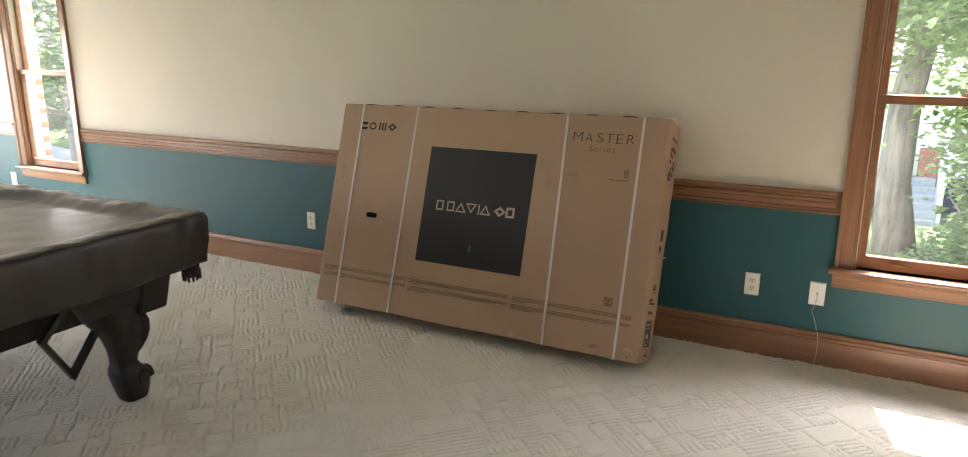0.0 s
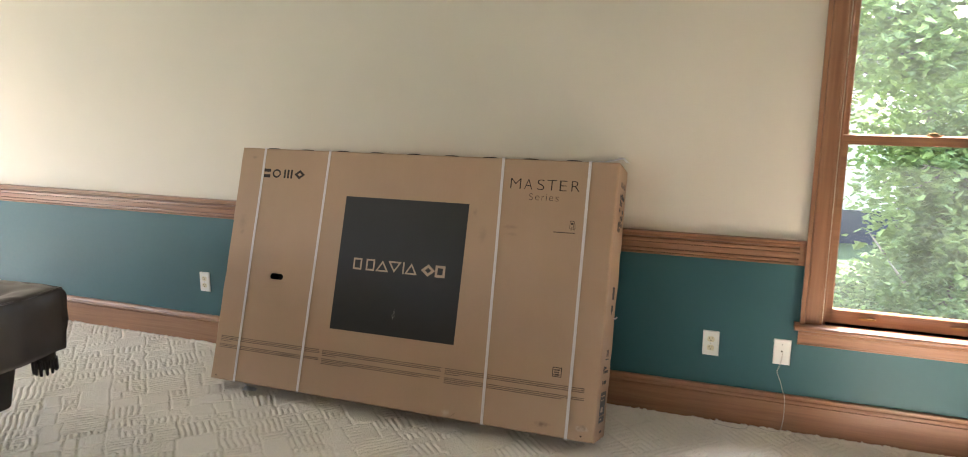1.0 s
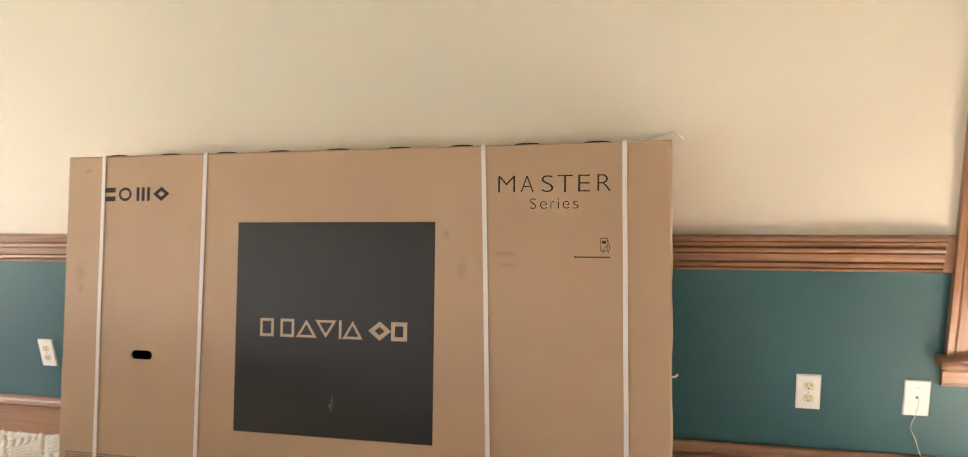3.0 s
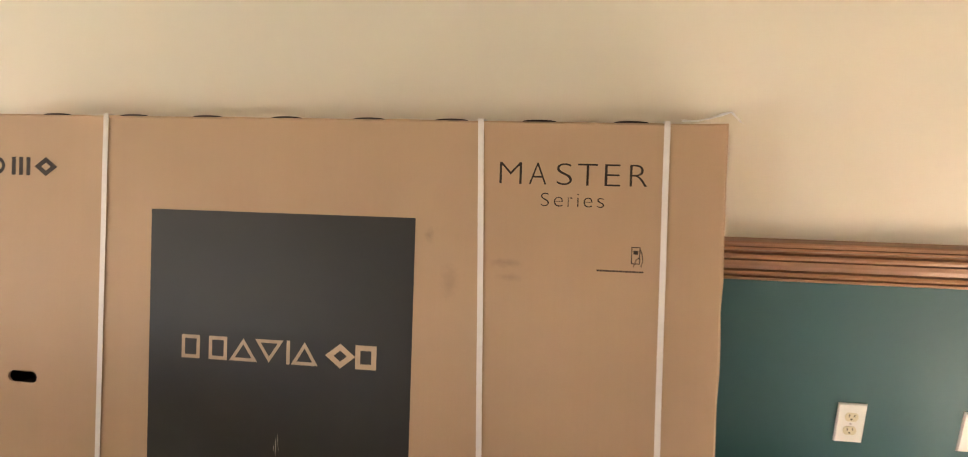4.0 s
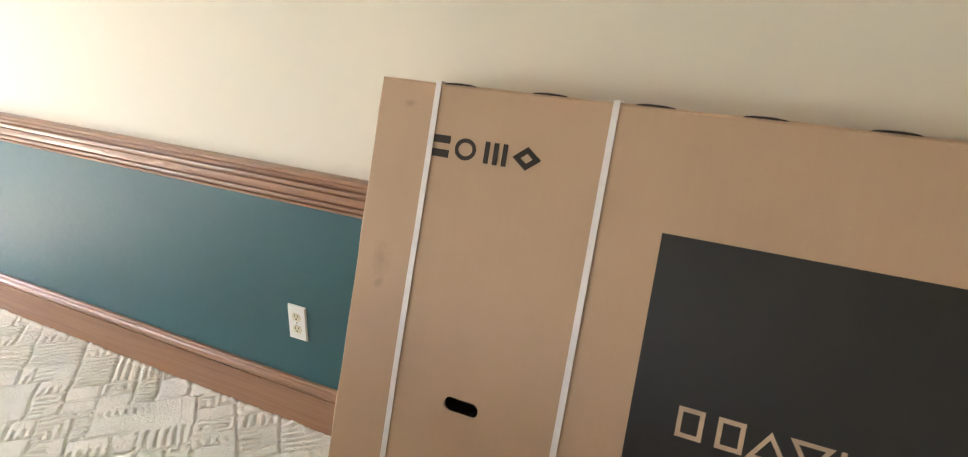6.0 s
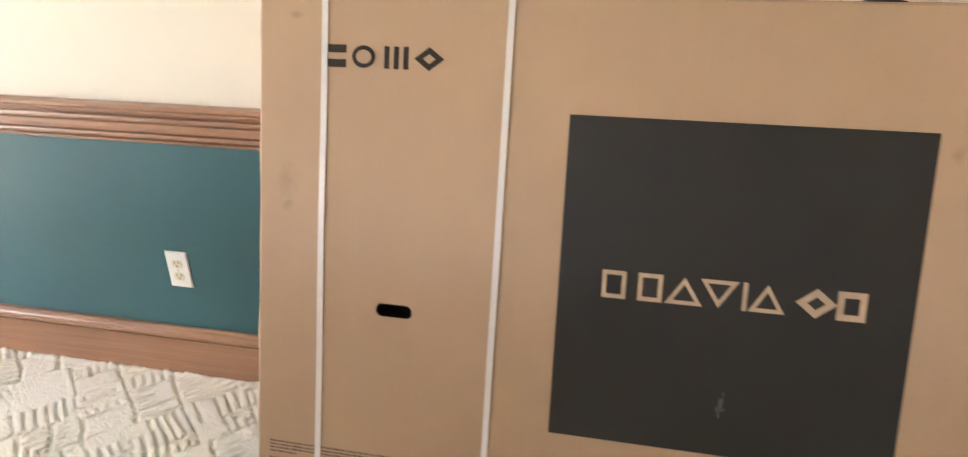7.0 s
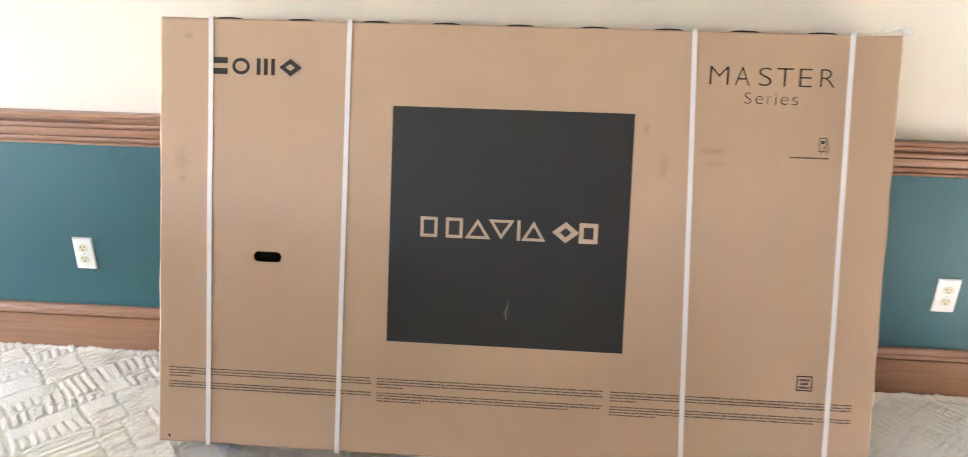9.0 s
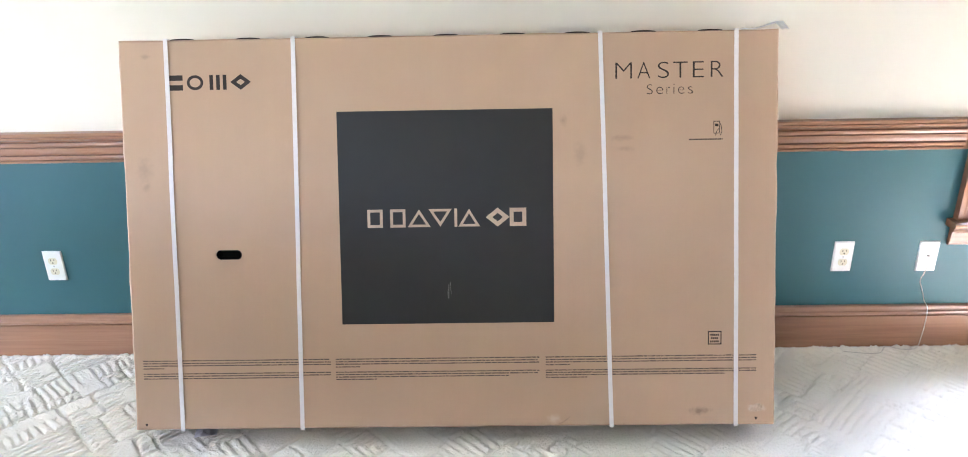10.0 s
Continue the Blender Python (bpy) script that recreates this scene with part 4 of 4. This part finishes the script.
def make_pool_table():
    top = empty_thing("pool_table", pose(0, 0, 0), "dark mahogany pool table on carved legs under a brown cover", "pool table")
    bm = bmesh.new()
    cx0, cx1, cy0, cy1 = TX0 + 0.14, TX1 - 0.14, TY0 + 0.17, TY1 - 0.17
    # tapered cabinet with an arched lower edge
    lvl = []
    for z, g in ((0.70, 0.045), (0.56, 0.040), (0.445, 0.012)):
        lvl.append([bm.verts.new(p) for p in ((cx0 - g, cy0 - g, z), (cx1 + g, cy0 - g, z), (cx1 + g, cy1 + g, z), (cx0 - g, cy1 + g, z))])
    for a, b in zip(lvl, lvl[1:]):
        for i in range(4):
            bm.faces.new((a[i], a[(i + 1) % 4], b[(i + 1) % 4], b[i]))
    bm.faces.new(lvl[0])
    bm.faces.new(lvl[-1][::-1])
    bmesh.ops.bevel(bm, geom=bm.edges[:], offset=0.008, segments=2, affect="EDGES")
    part("cabinet", bm, mahogany, top)
    # slanted pilasters over the legs
    for sx, xc in ((1, cx1), (-1, cx0)):
        for sy, yc in ((1, cy1), (-1, cy0)):
            bm = bmesh.new()
            lo = [bm.verts.new((xc + sx * u, yc + sy * v, 0.40)) for u, v in ((-0.12, -0.12), (0.020, -0.12), (0.020, 0.020), (-0.12, 0.020))]
            hi = [bm.verts.new((xc + sx * u, yc + sy * v, 0.69)) for u, v in ((-0.10, -0.10), (0.062, -0.10), (0.062, 0.062), (-0.10, 0.062))]
            bm.faces.new(lo), bm.faces.new(hi)
            for i in range(4):
                bm.faces.new((lo[i], lo[(i + 1) % 4], hi[(i + 1) % 4], hi[i]))
            bmesh.ops.bevel(bm, geom=bm.edges[:], offset=0.006, segments=2, affect="EDGES")
            part("pilaster", bm, mahogany, top)
    bm = bmesh.new()
    add_box(bm, TX0 + 0.02, TX1 - 0.02, TY0 + 0.02, TY1 - 0.02, 0.69, 0.775, 0.01, 2)
    part("rail", bm, mahogany, top)
    for s in ((1, 1), (1, -1), (-1, 1), (-1, -1)):
        x = (cx1 - 0.075) if s[0] > 0 else (cx0 + 0.075)
        y = (cy1 - 0.135) if s[1] > 0 else (cy0 + 0.135)
        make_leg(top, x, y, *s)
    # leather pockets with fringes at the corners
    for px, py in ((TX1 - 0.055, TY1 - 0.055), (TX1 - 0.055, TY0 + 0.055), (TX0 + 0.055, TY1 - 0.055), (TX0 + 0.055, TY0 + 0.055)):
        bm = bmesh.new()
        add_prism(bm, [(0.05 * math.cos(t), 0.05 * math.sin(t)) for t in [2 * math.pi * i / 16 for i in range(16)]], lambda p, q, a: (px + p * (0.7 + a), py + q * (0.7 + a), 0.55 + a * 0.5), 0.0, 0.3)
        pocket = part("pocket", bm, leather, top, "dark leather corner pocket")
        rnd = random.Random(int(px * 100))
        for i in range(12):
            a = 2 * math.pi * i / 12
            bm = bmesh.new()
            fx, fy = px + 0.036 * math.cos(a), py + 0.036 * math.sin(a)
            add_tube(bm, [(fx, fy, 0.56), (fx, fy, 0.535), (fx + rnd.uniform(-0.004, 0.004), fy, 0.505 + rnd.uniform(0, 0.008))], [0.007, 0.0075, 0.005], 5)
            part("fringe", bm, leather, pocket)
    return top


make_pool_table()


def make_cover():
    """A fitted vinyl cover: sagging top between the raised rails, rounded rim and a hanging skirt with folds."""
    bm = bmesh.new()
    nx, ny = 110, 70
    grid = []
    for j in range(ny + 1):
        row = []
        for i in range(nx + 1):
            fx, fy = i / nx, j / ny
            x, y = TX0 + TL * fx, TY0 + TW * fy
            d = min(x - TX0, TX1 - x, y - TY0, TY1 - y)
            z = TZ - 0.030 * min(1, max(0, (d - 0.09) / 0.07)) - 0.006 * max(0, 1 - d / 0.02)
            z += 0.004 * noise.noise(Vector((x * 2.2, y * 2.2, 1))) + 0.003 * noise.noise(Vector((x * 9, y * 9, 4))) + 0.010 * max(0, 1 - d / 0.16) * noise.noise(Vector((x * 17, y * 17, 9))) + 0.007 * max(0, 1 - d / 0.2) * abs(noise.noise(Vector((x * 34, y * 34, 3))))
            fold = max(0.0, 1 - abs((y - TY1 + 0.16) - 0.25 * (x + 2.1)) / 0.05) * max(0, 1 - abs(x + 2.05) / 0.4)
            z += 0.035 * fold
            pull = max(0.0, 1 - (TY1 - y) / 0.34) * min(1.0, max(0.0, (TX1 - 0.12 - x) / 0.25))
            z += 0.016 * pull * max(0.0, noise.noise(Vector((x * 8.5 + y * 5, y * 3.0 - x * 2, 6)))) + 0.008 * pull * noise.noise(Vector((x * 19, y * 8, 12)))
            row.append(bm.verts.new((x, y, z)))
        grid.append(row)
    for j in range(ny):
        for i in range(nx):
            bm.faces.new((grid[j][i], grid[j][i + 1], grid[j + 1][i + 1], grid[j + 1][i]))
    rimv = grid[0] + [grid[j][nx] for j in range(1, ny + 1)] + grid[ny][-2::-1] + [grid[j][0] for j in range(ny - 1, 0, -1)]
    prev = rimv
    m = len(rimv)
    for k, drop in enumerate((0.010, 0.028, 0.07, 0.12, 0.17, 0.215, 0.232)):
        ringv = []
        for v in rimv:
            x, y = v.co.x, v.co.y
            ox = (x > TX1 - 1e-4) - (x < TX0 + 1e-4)
            oy = (y > TY1 - 1e-4) - (y < TY0 + 1e-4)
            s = x * 1.0 + y * 1.3
            wave = (0.006 * math.sin(s * 17) + 0.014 * noise.noise(Vector((x * 7, y * 7, 2)))) * drop / 0.2 + 0.007 * noise.noise(Vector((x * 24, y * 24, drop * 16)))
            out = 0.010 * min(1, drop / 0.02) + wave - 0.02 * (drop / 0.23) ** 2
            dz = drop * (1 + 0.05 * math.sin(s * 3.1))
            ringv.append(bm.verts.new((x + ox * out, y + oy * out, TZ - 0.006 - dz)))
        for i in range(m):
            bm.faces.new((prev[i], prev[(i + 1) % m], ringv[(i + 1) % m], ringv[i]))
        prev = ringv
    ob = part("table_cover", bm, vinyl, smooth=True)
    so = ob.modifiers.new("thickness", "SOLIDIFY")
    so.thickness, so.offset = 0.003, -1
    bm = bmesh.new()
    z = TZ - 0.004
    rim = [(TX0, TY0, z), (TX1, TY0, z), (TX1, TY1, z), (TX0, TY1, z)]
    for a, b in zip(rim, rim[1:] + rim[:1]):
        d = Vector(b) - Vector(a)
        add_tube(bm, [Vector(a) + d * f + Vector((0, 0, 0.003 * math.sin(f * 40))) for f in [i / 30 for i in range(31)]], 0.0028, 6)
    part("seam_piping", bm, vinyl, ob, "raised seam round the top of the cover", smooth=True)
    return tagged(ob, "dark brown vinyl cover draped over the pool table", "table cover")


make_cover()
# the diamond rack hung under the cover
bm = bmesh.new()
dia = [(-2.160, 0.585), (-2.040, 0.425), (-2.175, 0.258), (-2.285, 0.455)]
cy, cz = -2.165, 0.43
inner = [(cy + (a - cy) * 0.80, cz + (b - cz) * 0.80) for a, b in dia]
for i in range(4):
    quad = [dia[i], dia[(i + 1) % 4], inner[(i + 1) % 4], inner[i]]
    add_prism(bm, quad, lambda p, q, a: (a, p, q), -0.858, -0.826)
bmesh.ops.remove_doubles(bm, verts=bm.verts, dist=1e-5)
tagged(part("ball_rack", bm, rack_black), "black diamond-shaped ball rack hanging on the end of the pool table", "ball rack")

# ---- outdoors ----
GZ = -0.6


def ease(a, b, v):
    f = min(1.0, max(0.0, (v - a) / (b - a)))
    return f * f * (3 - 2 * f)


def ground_z(x, y):
    """The lawn falls towards the neighbour's house and rises gently far off."""
    return GZ - 1.95 * ease(5.5, 15.0, y) * ease(-5.0, -0.5, x) + (0.010 * (y - 30) if y > 30 else 0.0)


bm = bmesh.new()
xs = [-400, -150, -60, -30, -20, -12, -8] + [-6 + 0.5 * i for i in range(25)] + [7, 9, 12, 20, 30, 60, 150, 400]
ys = [-400, -150, -60, -20, -8, 0, 2, 4] + [5 + 0.5 * i for i in range(22)] + [17, 19, 22, 26, 30, 40, 60, 150, 400]
sheet = [[bm.verts.new((x, y, ground_z(x, y))) for x in xs] for y in ys]
for r0, r1 in zip(sheet, sheet[1:]):
    for k in range(len(xs) - 1):
        bm.faces.new((r0[k], r0[k + 1], r1[k + 1], r1[k]))
tagged(part("ground", bm, lawn), "mown green lawn", "lawn", kind="structure")
bm = bmesh.new()
add_prism(bm, [(-13, 3.0), (-7.5, 1.2), (-6.6, 3.4), (-12, 5.4), (-20, 7.4), (-20, 4.6)], lambda p, q, a: (p, q, a), GZ - 0.1, GZ + 0.02)
tagged(part("pavement", bm, concrete), "pale grey concrete drive", "driveway", kind="structure")


def leaf_star(bm, c, size, rnd):
    """A lobed leaf of a few triangles, folded along its rib."""
    up = Vector((rnd.gauss(0, 0.5), rnd.gauss(0, 0.5), 1)).normalized()
    a = up.orthogonal().normalized()
    a = Matrix.Rotation(rnd.uniform(0, 6.28), 3, up) @ a
    b = up.cross(a)
    def at(u, v, w):
        return bm.verts.new(c + (a * u + b * v + up * w) * size)
    s, t = at(-0.45, 0, 0), at(0.6, 0, -0.1)
    l1, l2, l3 = at(-0.1, 0.5, 0.12), at(0.12, 0.22, 0.05), at(0.35, 0.42, 0.08)
    r1, r2, r3 = at(-0.1, -0.5, 0.12), at(0.12, -0.22, 0.05), at(0.35, -0.42, 0.08)
    bm.faces.new((s, l2, l1)), bm.faces.new((s, t, l2)), bm.faces.new((t, l3, l2))
    bm.faces.new((s, r1, r2)), bm.faces.new((s, r2, t)), bm.faces.new((t, r2, r3))


def make_tree(x, y, height, r, crown0, spread, leaves, seed, size=0.085, mat=None, label="tall maple with a grey trunk and bright green leaves"):
    """Trunk, limbs and a crown of many leaves gathered at the twigs."""
    rnd = random.Random(seed)
    top = empty_thing("tree", pose(x, y, ground_z(x, y)), label, "tree", "trees outside the windows")
    bm = bmesh.new()
    pts = [Vector((0.10 * math.sin(1.3 * f * height + seed), 0.08 * math.sin(0.9 * f * height + 2 * seed), -0.1 + f * height * 0.9)) for f in [i / 9 for i in range(10)]]
    add_tube(bm, pts, [r * (1.25 if i == 0 else 1.0 - 0.085 * i) for i in range(10)], 12)
    tips = []
    for i in range(16):
        f = rnd.uniform(crown0, 0.95)
        base = pts[int(f * 9)].lerp(pts[min(9, int(f * 9) + 1)], f * 9 % 1)
        a = rnd.uniform(0, 6.28)
        ln = spread * (1.15 - 0.5 * f) * rnd.uniform(0.6, 1.0)
        e = base + Vector((math.cos(a) * ln, math.sin(a) * ln, ln * rnd.uniform(-0.05, 0.5)))
        mid = base.lerp(e, 0.5) + Vector((0, 0, 0.12 * ln))
        add_tube(bm, [base, mid, e], [r * 0.28 * (1 - 0.5 * f), r * 0.18 * (1 - 0.5 * f), 0.012], 6)
        for k in range(8):
            g = rnd.uniform(0.35, 1.0)
            q = base.lerp(e, g) + Vector((rnd.gauss(0, 0.28), rnd.gauss(0, 0.28), rnd.gauss(0, 0.22))) * spread * 0.45
            tips.append(q)
            if k < 3:
                add_tube(bm, [base.lerp(e, g * 0.9), q], [0.014, 0.005], 4, False)
    part("trunk", bm, bark, top, "grey furrowed trunk and limbs", smooth=True)
    bm = bmesh.new()
    for i in range(int(leaves * 1.7)):
        q = tips[rnd.randrange(len(tips))]
        c = q + Vector((rnd.gauss(0, 1), rnd.gauss(0, 1), rnd.gauss(0, 0.7))) * 0.20 * spread ** 0.6
        leaf_star(bm, c, size * rnd.uniform(0.6, 1.25), rnd)
    tagged(part("crown", bm, mat or leaf_a, top, "bright green lobed leaves"), kind="stuff")
    return top


make_tree(2.19, 5.0, 8.5, 0.185, 0.20, 2.4, 6000, 3)
make_tree(3.35, 4.2, 4.4, 0.05, 0.14, 1.0, 6500, 51, label="young maple with small bright green leaves")
make_tree(1.0, 4.7, 7.0, 0.09, 0.27, 2.2, 6000, 61)
make_tree(3.3, 6.3, 8.0, 0.10, 0.24, 2.1, 6500, 62)
make_tree(0.3, 9.6, 8.5, 0.13, 0.36, 2.3, 3800, 5)
make_tree(6.9, 10.5, 9.5, 0.18, 0.24, 2.6, 3800, 14)
make_tree(4.3, 6.0, 6.5, 0.12, 0.12, 1.6, 4600, 31)
make_tree(4.6, 8.6, 8.5, 0.13, 0.36, 2.2, 3800, 32)
make_tree(6.2, 7.4, 8.0, 0.15, 0.12, 2.3, 4200, 33)
make_tree(-10.6, 4.4, 6.0, 0.13, 0.16, 2.2, 4200, 21, 0.11, leaf_shaded, "tall maple with a grey trunk and green leaves darkened for shade")
make_tree(-13.6, 6.6, 7.5, 0.15, 0.12, 2.6, 4600, 22, 0.11, leaf_shaded, "tall maple with a grey trunk and green leaves darkened for shade")
make_tree(-17.0, 8.0, 9.0, 0.2, 0.10, 3.2, 4600, 25, 0.11, leaf_shaded, "tall maple with a grey trunk and green leaves darkened for shade")


def make_shrub(x, y, w, hh, leaves, seed):
    rnd = random.Random(seed)
    top = empty_thing("shrub", pose(x, y, ground_z(x, y)), "dense green leafy shrub on the lawn", "shrub", "shrubs outside the windows")
    bm = bmesh.new()
    for i in range(9):
        a = rnd.uniform(0, 6.28)
        e = Vector((math.cos(a) * w * 0.6, math.sin(a) * w * 0.6, hh * rnd.uniform(0.5, 0.9)))
        add_tube(bm, [(0, 0, -0.05), e * 0.5 + Vector((0, 0, 0.1)), e], [0.03, 0.02, 0.006], 5)
    part("stem", bm, bark, top)
    bm = bmesh.new()
    for i in range(int(leaves * 1.8)):
        a, b = rnd.uniform(0, 6.28), rnd.random() ** 0.5
        z = rnd.random()
        lump = 0.75 + 0.35 * math.sin(3 * a + seed) * math.cos(4 * z + seed)
        c = Vector((math.cos(a) * w * b * lump * (1.05 - 0.6 * z), math.sin(a) * w * b * lump * (1.05 - 0.6 * z), hh * z * (0.8 + 0.3 * math.sin(2 * a + seed))))
        leaf_star(bm, c, 0.07 * rnd.uniform(0.6, 1.2), rnd)
    tagged(part("foliage", bm, leaf_b, top, "mid-green leaves"), kind="stuff")


for i, (x, y, w, hh, nl) in enumerate(((3.0, 3.9, 0.8, 0.95, 2200), (3.35, 5.0, 1.0, 1.3, 3200), (-1.6, 6.6, 1.2, 1.7, 2200), (3.9, 4.8, 0.9, 1.5, 1800), (-8.6, 9.5, 1.5, 2.2, 2200), (-11.0, 8.6, 1.4, 1.8, 2000))):
    make_shrub(x, y, w, hh, nl, 40 + i)

# far woods as one mass of leaf clumps
rnd = random.Random(77)
bm = bmesh.new()
for i in range(9000):
    a = rnd.uniform(-1.25, -0.40)
    d = rnd.uniform(26, 40)
    c = Vector((math.sin(a) * d, math.cos(a) * d, GZ + 0.5 + 11 * rnd.random() ** 1.3 * (0.8 + 0.3 * math.sin(a * 17))))
    leaf_star(bm, c, 0.6 * rnd.uniform(0.5, 1.2), rnd)
tagged(part("woods", bm, leaf_shaded), "far green woods beyond the lawn, leaves darkened for shade", "woods", kind="stuff")


def make_house():
    """A neighbour's white house on a dark base, with a brick porch wall, steps with a rail and a grey roof."""
    top = empty_thing("house", pose(1.2, 17.5, ground_z(1.2, 17.5)), "white sided house with brick porch, steps and grey roof", "house")
    for i in range(16):
        bm = bmesh.new()
        add_box(bm, -5, 5, -0.02 - 0.012 * (i % 2), 6, 0.9 + i * 0.16, 0.9 + (i + 1) * 0.16 - 0.006)
        part("siding_board", bm, siding_white, top, "white lap siding")
    bm = bmesh.new()
    add_box(bm, -4.98, 4.98, 0.05, 5.98, -0.1, 0.895)
    part("base_wall", bm, navy, top, "dark blue base under the siding")
    bm = bmesh.new()
    add_prism(bm, [(-0.5, 3.4), (6.5, 3.4), (3.0, 5.6)], lambda p, q, a: (a, p, q), -5.4, 5.4)
    part("roof", bm, roof_grey, top)
    for wx in (-3.2, -1.2, 4.0):
        bm = bmesh.new()
        add_box(bm, wx - 0.45, wx + 0.45, -0.07, -0.03, 1.5, 2.8, 0.01)
        win = part("window", bm, siding_white, top)
        bm = bmesh.new()
        add_box(bm, wx - 0.36, wx + 0.36, -0.078, -0.071, 1.6, 2.7)
        part("pane", bm, navy, win, "dark pane")
    bm = bmesh.new()
    add_box(bm, 1.75, 2.20, -0.34, -0.04, 0.9, 1.62, 0.01)
    part("porch_wall", bm, brick_red, top, "red brick porch wall")
    for i in range(6):
        bm = bmesh.new()
        add_box(bm, 1.35, 2.15, -0.34 - 0.27 * (6 - i), -0.34 - 0.27 * (5 - i) + 0.02, -0.1, 0.155 * (i + 1), 0.01)
        part("step", bm, concrete, top)
    for k in range(4):
        bm = bmesh.new()
        add_box(bm, 2.19, 2.25, -1.9 + 0.5 * k, -1.84 + 0.5 * k, -0.1, 1.0 + 0.25 * k, 0.006)
        part("rail_post", bm, siding_white, top)
    bm = bmesh.new()
    add_prism(bm, [(-1.95, 0.94), (-0.34, 1.76), (-0.34, 1.84), (-1.95, 1.02)], lambda p, q, a: (a, p, q), 2.17, 2.27)
    part("handrail", bm, siding_white, top, "white painted handrail")
    return top


make_house()

# brick chimney breast beside the far window, laid brick by brick
chimney = empty_thing("chimney", pose(-5.22, 0.17, GZ), "red brick chimney breast on the outside wall", "chimney")
bm = bmesh.new()
add_box(bm, -0.80, -0.006, 0.0, 0.394, 0.0, 4.2)
part("core", bm, mortar, chimney, "pale mortar")
bm = bmesh.new()
add_box(bm, -0.049, 0.049, -0.097, 0.097, -0.0285, 0.0285, 0.003)
me = bpy.data.meshes.new("brick")
bm.to_mesh(me)
bm.free()
me.materials.append(brick_red)
for row in range(52):
    for k in range(3):
        y = 0.095 + k * 0.204 - (0.102 if row % 2 else 0.0)
        if 0.09 < y + 0.0 < 0.36:
            b = new("brick", me)
            b.parent = chimney
            b.matrix_parent_inverse = Matrix.Identity(4)
            b.location = (-0.052 + 0.003 * math.sin(row * 7 + k), y, 0.04 + row * 0.0675)
